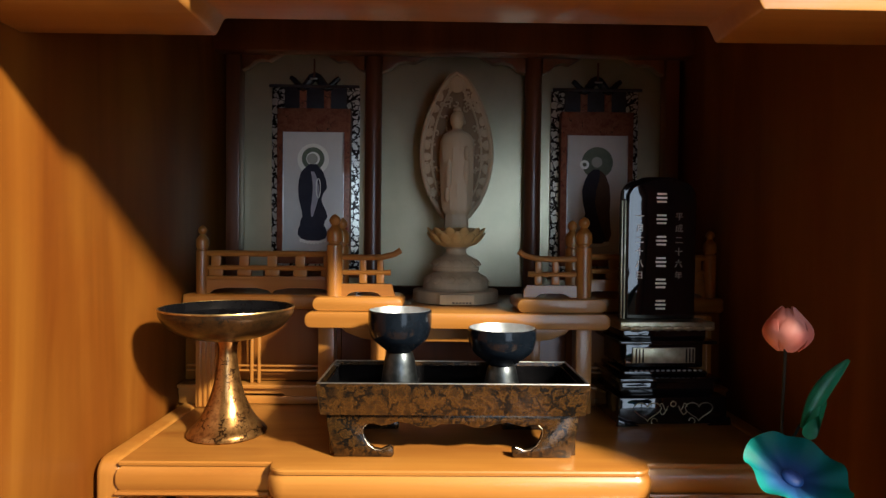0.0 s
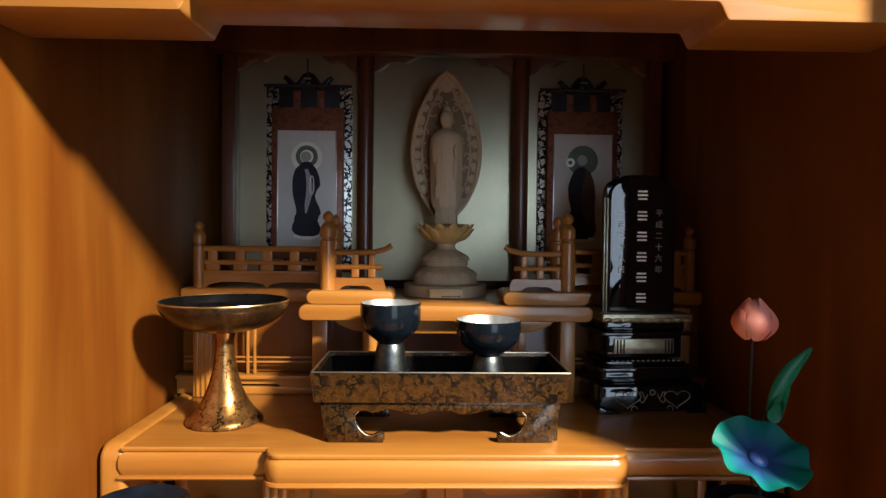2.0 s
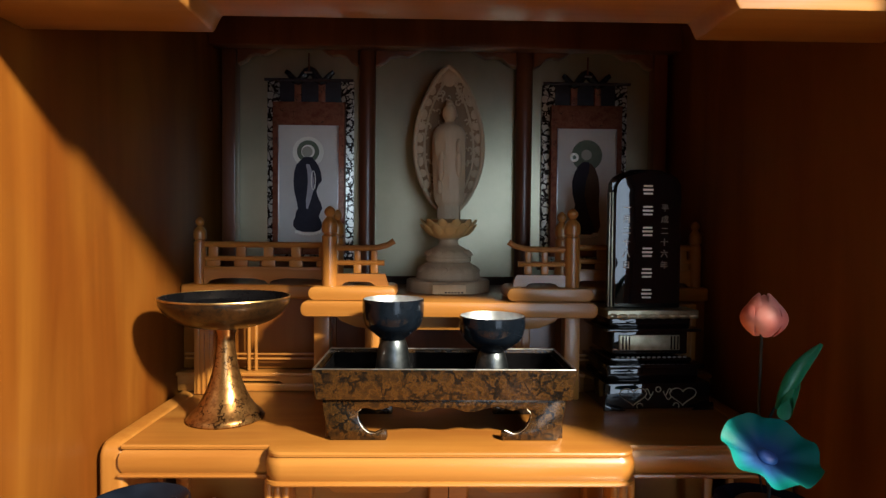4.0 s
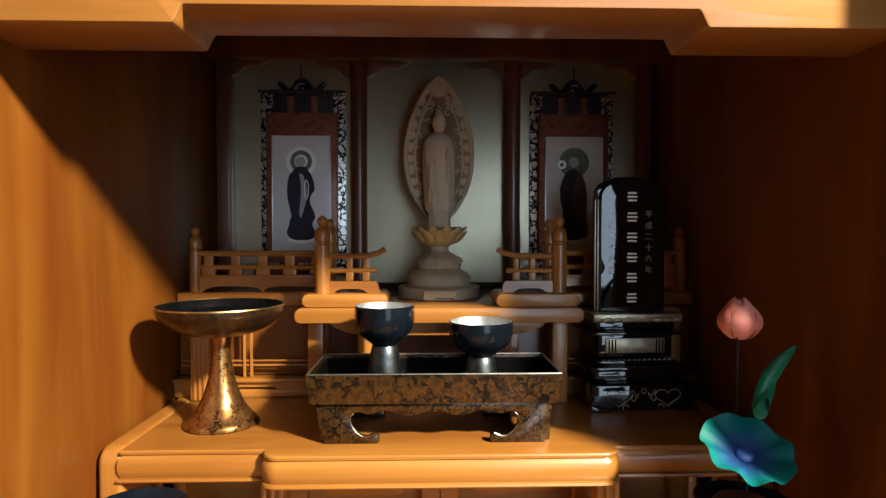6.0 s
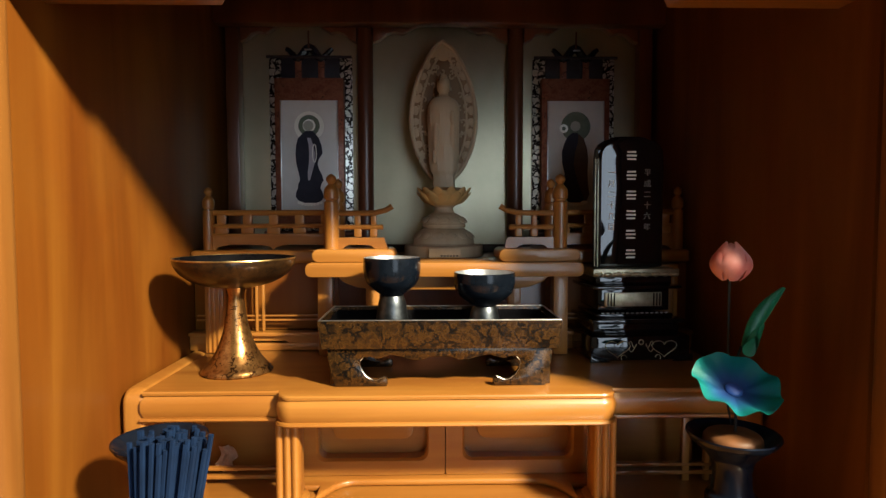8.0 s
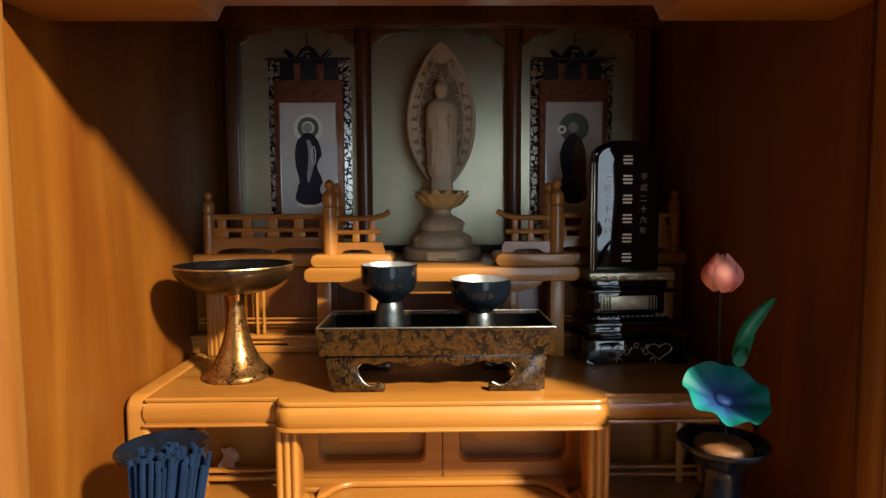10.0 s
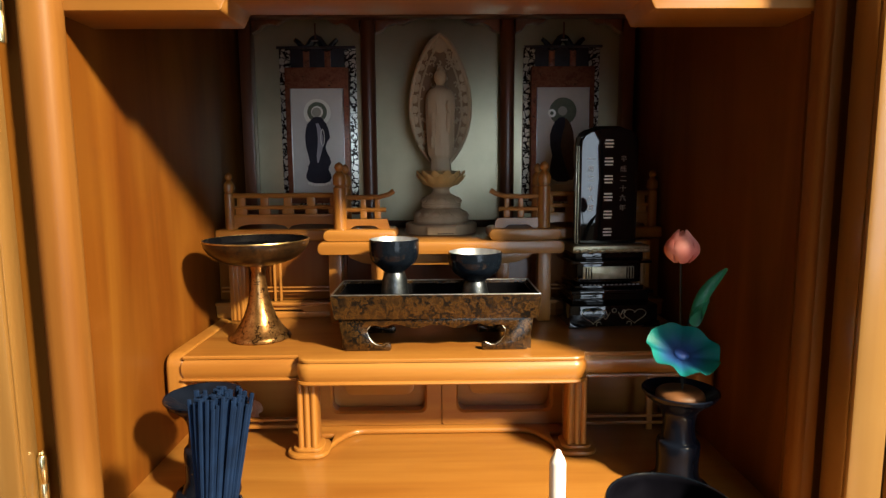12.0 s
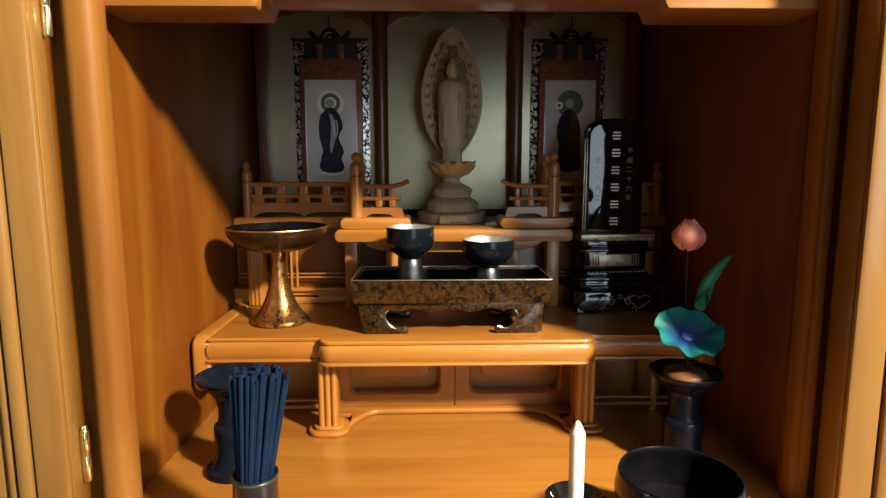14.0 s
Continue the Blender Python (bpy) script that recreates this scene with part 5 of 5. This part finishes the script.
def incense():
    x, y = -0.141, 0.345
    h = thing("incense_holder", (x, y, DECK), "dark cylindrical incense holder with a thin rim", "incense holder")
    part("tube", lathe([(0, 0), (0.0185, 0), (0.0195, 0.002), (0.0195, 0.068), (0.0203, 0.070), (0.0203, 0.0735), (0.0185, 0.0738), (0.0178, 0.072), (0.0178, 0.006), (0, 0.005)], x, y, DECK + 0.0003, 40), NAVY, h, "dark glazed cylinder")
    part("band", lathe([(0.0200, 0.0695), (0.0208, 0.0705), (0.0208, 0.0715), (0.0200, 0.0725)], x, y, DECK + 0.0003, 40), GREENISH, h, "narrow greenish band")
    b = thing("incense_bundle", (x, y, DECK + 0.0065), "bundle of dark blue incense sticks fanned out in a holder", "incense")
    rng = random.Random(3)
    for i in range(130):
        a = rng.uniform(0, 2 * math.pi)
        r = 0.0152 * math.sqrt(rng.random())
        fx = r * math.cos(a)
        fy = r * math.sin(a)
        top = 0.166 + rng.uniform(-0.005, 0.006) - abs(fx) * 0.15
        spread = 1.66 + rng.uniform(-0.1, 0.12)
        part("stick", tube([(x + fx * 0.75, y + fy * 0.75, DECK + 0.007), (x + fx, y + fy, DECK + 0.072), (x + fx * spread + 0.007, y + fy * 1.0, DECK + top)], 0.0018, 6), INCENSE, b)


def candle():
    x, y = 0.132, 0.290
    h = thing("candle_holder", (x, y, DECK), "small glossy black bowl-shaped candle holder", "candle holder")
    part("bowl", lathe([(0, 0), (0.016, 0), (0.0165, 0.003)] + smooth_profile([(0.0085, 0.010), (0.0075, 0.038), (0.0085, 0.052), (0.016, 0.060), (0.0232, 0.070), (0.0245, 0.0790)], 5) + [(0.0238, 0.0797), (0.0215, 0.0755), (0.014, 0.0655), (0, 0.0635)], x, y, DECK + 0.0003, 40), BLACK, h, "glossy bowl on a slim foot")
    lone("candle", lathe([(0, 0), (0.0060, 0.0), (0.0061, 0.004), (0.0061, 0.0695), (0.0058, 0.0708)] + smooth_profile([(0.0055, 0.0715), (0.0036, 0.0755), (0.0018, 0.0790), (0, 0.0800)], 4), x, y, DECK + 0.0640, 28), WAX, (x, y, DECK + 0.0640), "short plain white unlit candle", "candle")


def bell():
    x, y = 0.234, 0.330
    c = lathe(smooth_profile([(0, 0), (0.040, 0.0), (0.047, 0.006), (0.040, 0.014), (0, 0.015)], 5), x, y, DECK + 0.0003, 36)
    lone("bell_cushion", c, CUSHION, (x, y, DECK), "small round dark cushion under a bell bowl", "cushion")
    b = thing("bell_bowl", (x, y, DECK + 0.0148), "glossy black bowl-shaped altar bell on a cushion", "bell")
    part("bowl", lathe(smooth_profile([(0, 0), (0.024, 0.001), (0.042, 0.014), (0.0525, 0.030), (0.0550, 0.043), (0.0530, 0.0555), (0.0522, 0.0590)], 6) + [(0.0512, 0.0605), (0.0496, 0.0603)], x, y, DECK + 0.0152, 56), NAVY, b, "glossy blue-black bowl")
    part("inside", lathe([(0.0496, 0.0603), (0.0490, 0.0590), (0.0495, 0.055), (0.0505, 0.043), (0.045, 0.026), (0.02, 0.010), (0, 0.008)], x, y, DECK + 0.0152, 56), DULL, b, "dull dark inside")
    part("rim_line", lathe([(0.0508, 0.0607), (0.0513, 0.0613), (0.0501, 0.0615), (0.0495, 0.0605)], x, y, DECK + 0.0152, 56), PEWTER, b)


DULL = lacquer("dull_dark_inside", (0.002, 0.002, 0.004), 0.45, 0.1)
DULL.node_tree.nodes["Principled BSDF"].inputs["Specular IOR Level"].default_value = 0.06
DULL.node_tree.nodes["Principled BSDF"].inputs["Coat Weight"].default_value = 0
GREENISH = lacquer("green_black_band", (0.02, 0.04, 0.035), 0.25)
CUSHION = cloth("dark_cushion_cloth", (0.02, 0.015, 0.03), (0.05, 0.03, 0.06), 80, 0.9)
incense()
candle()
bell()
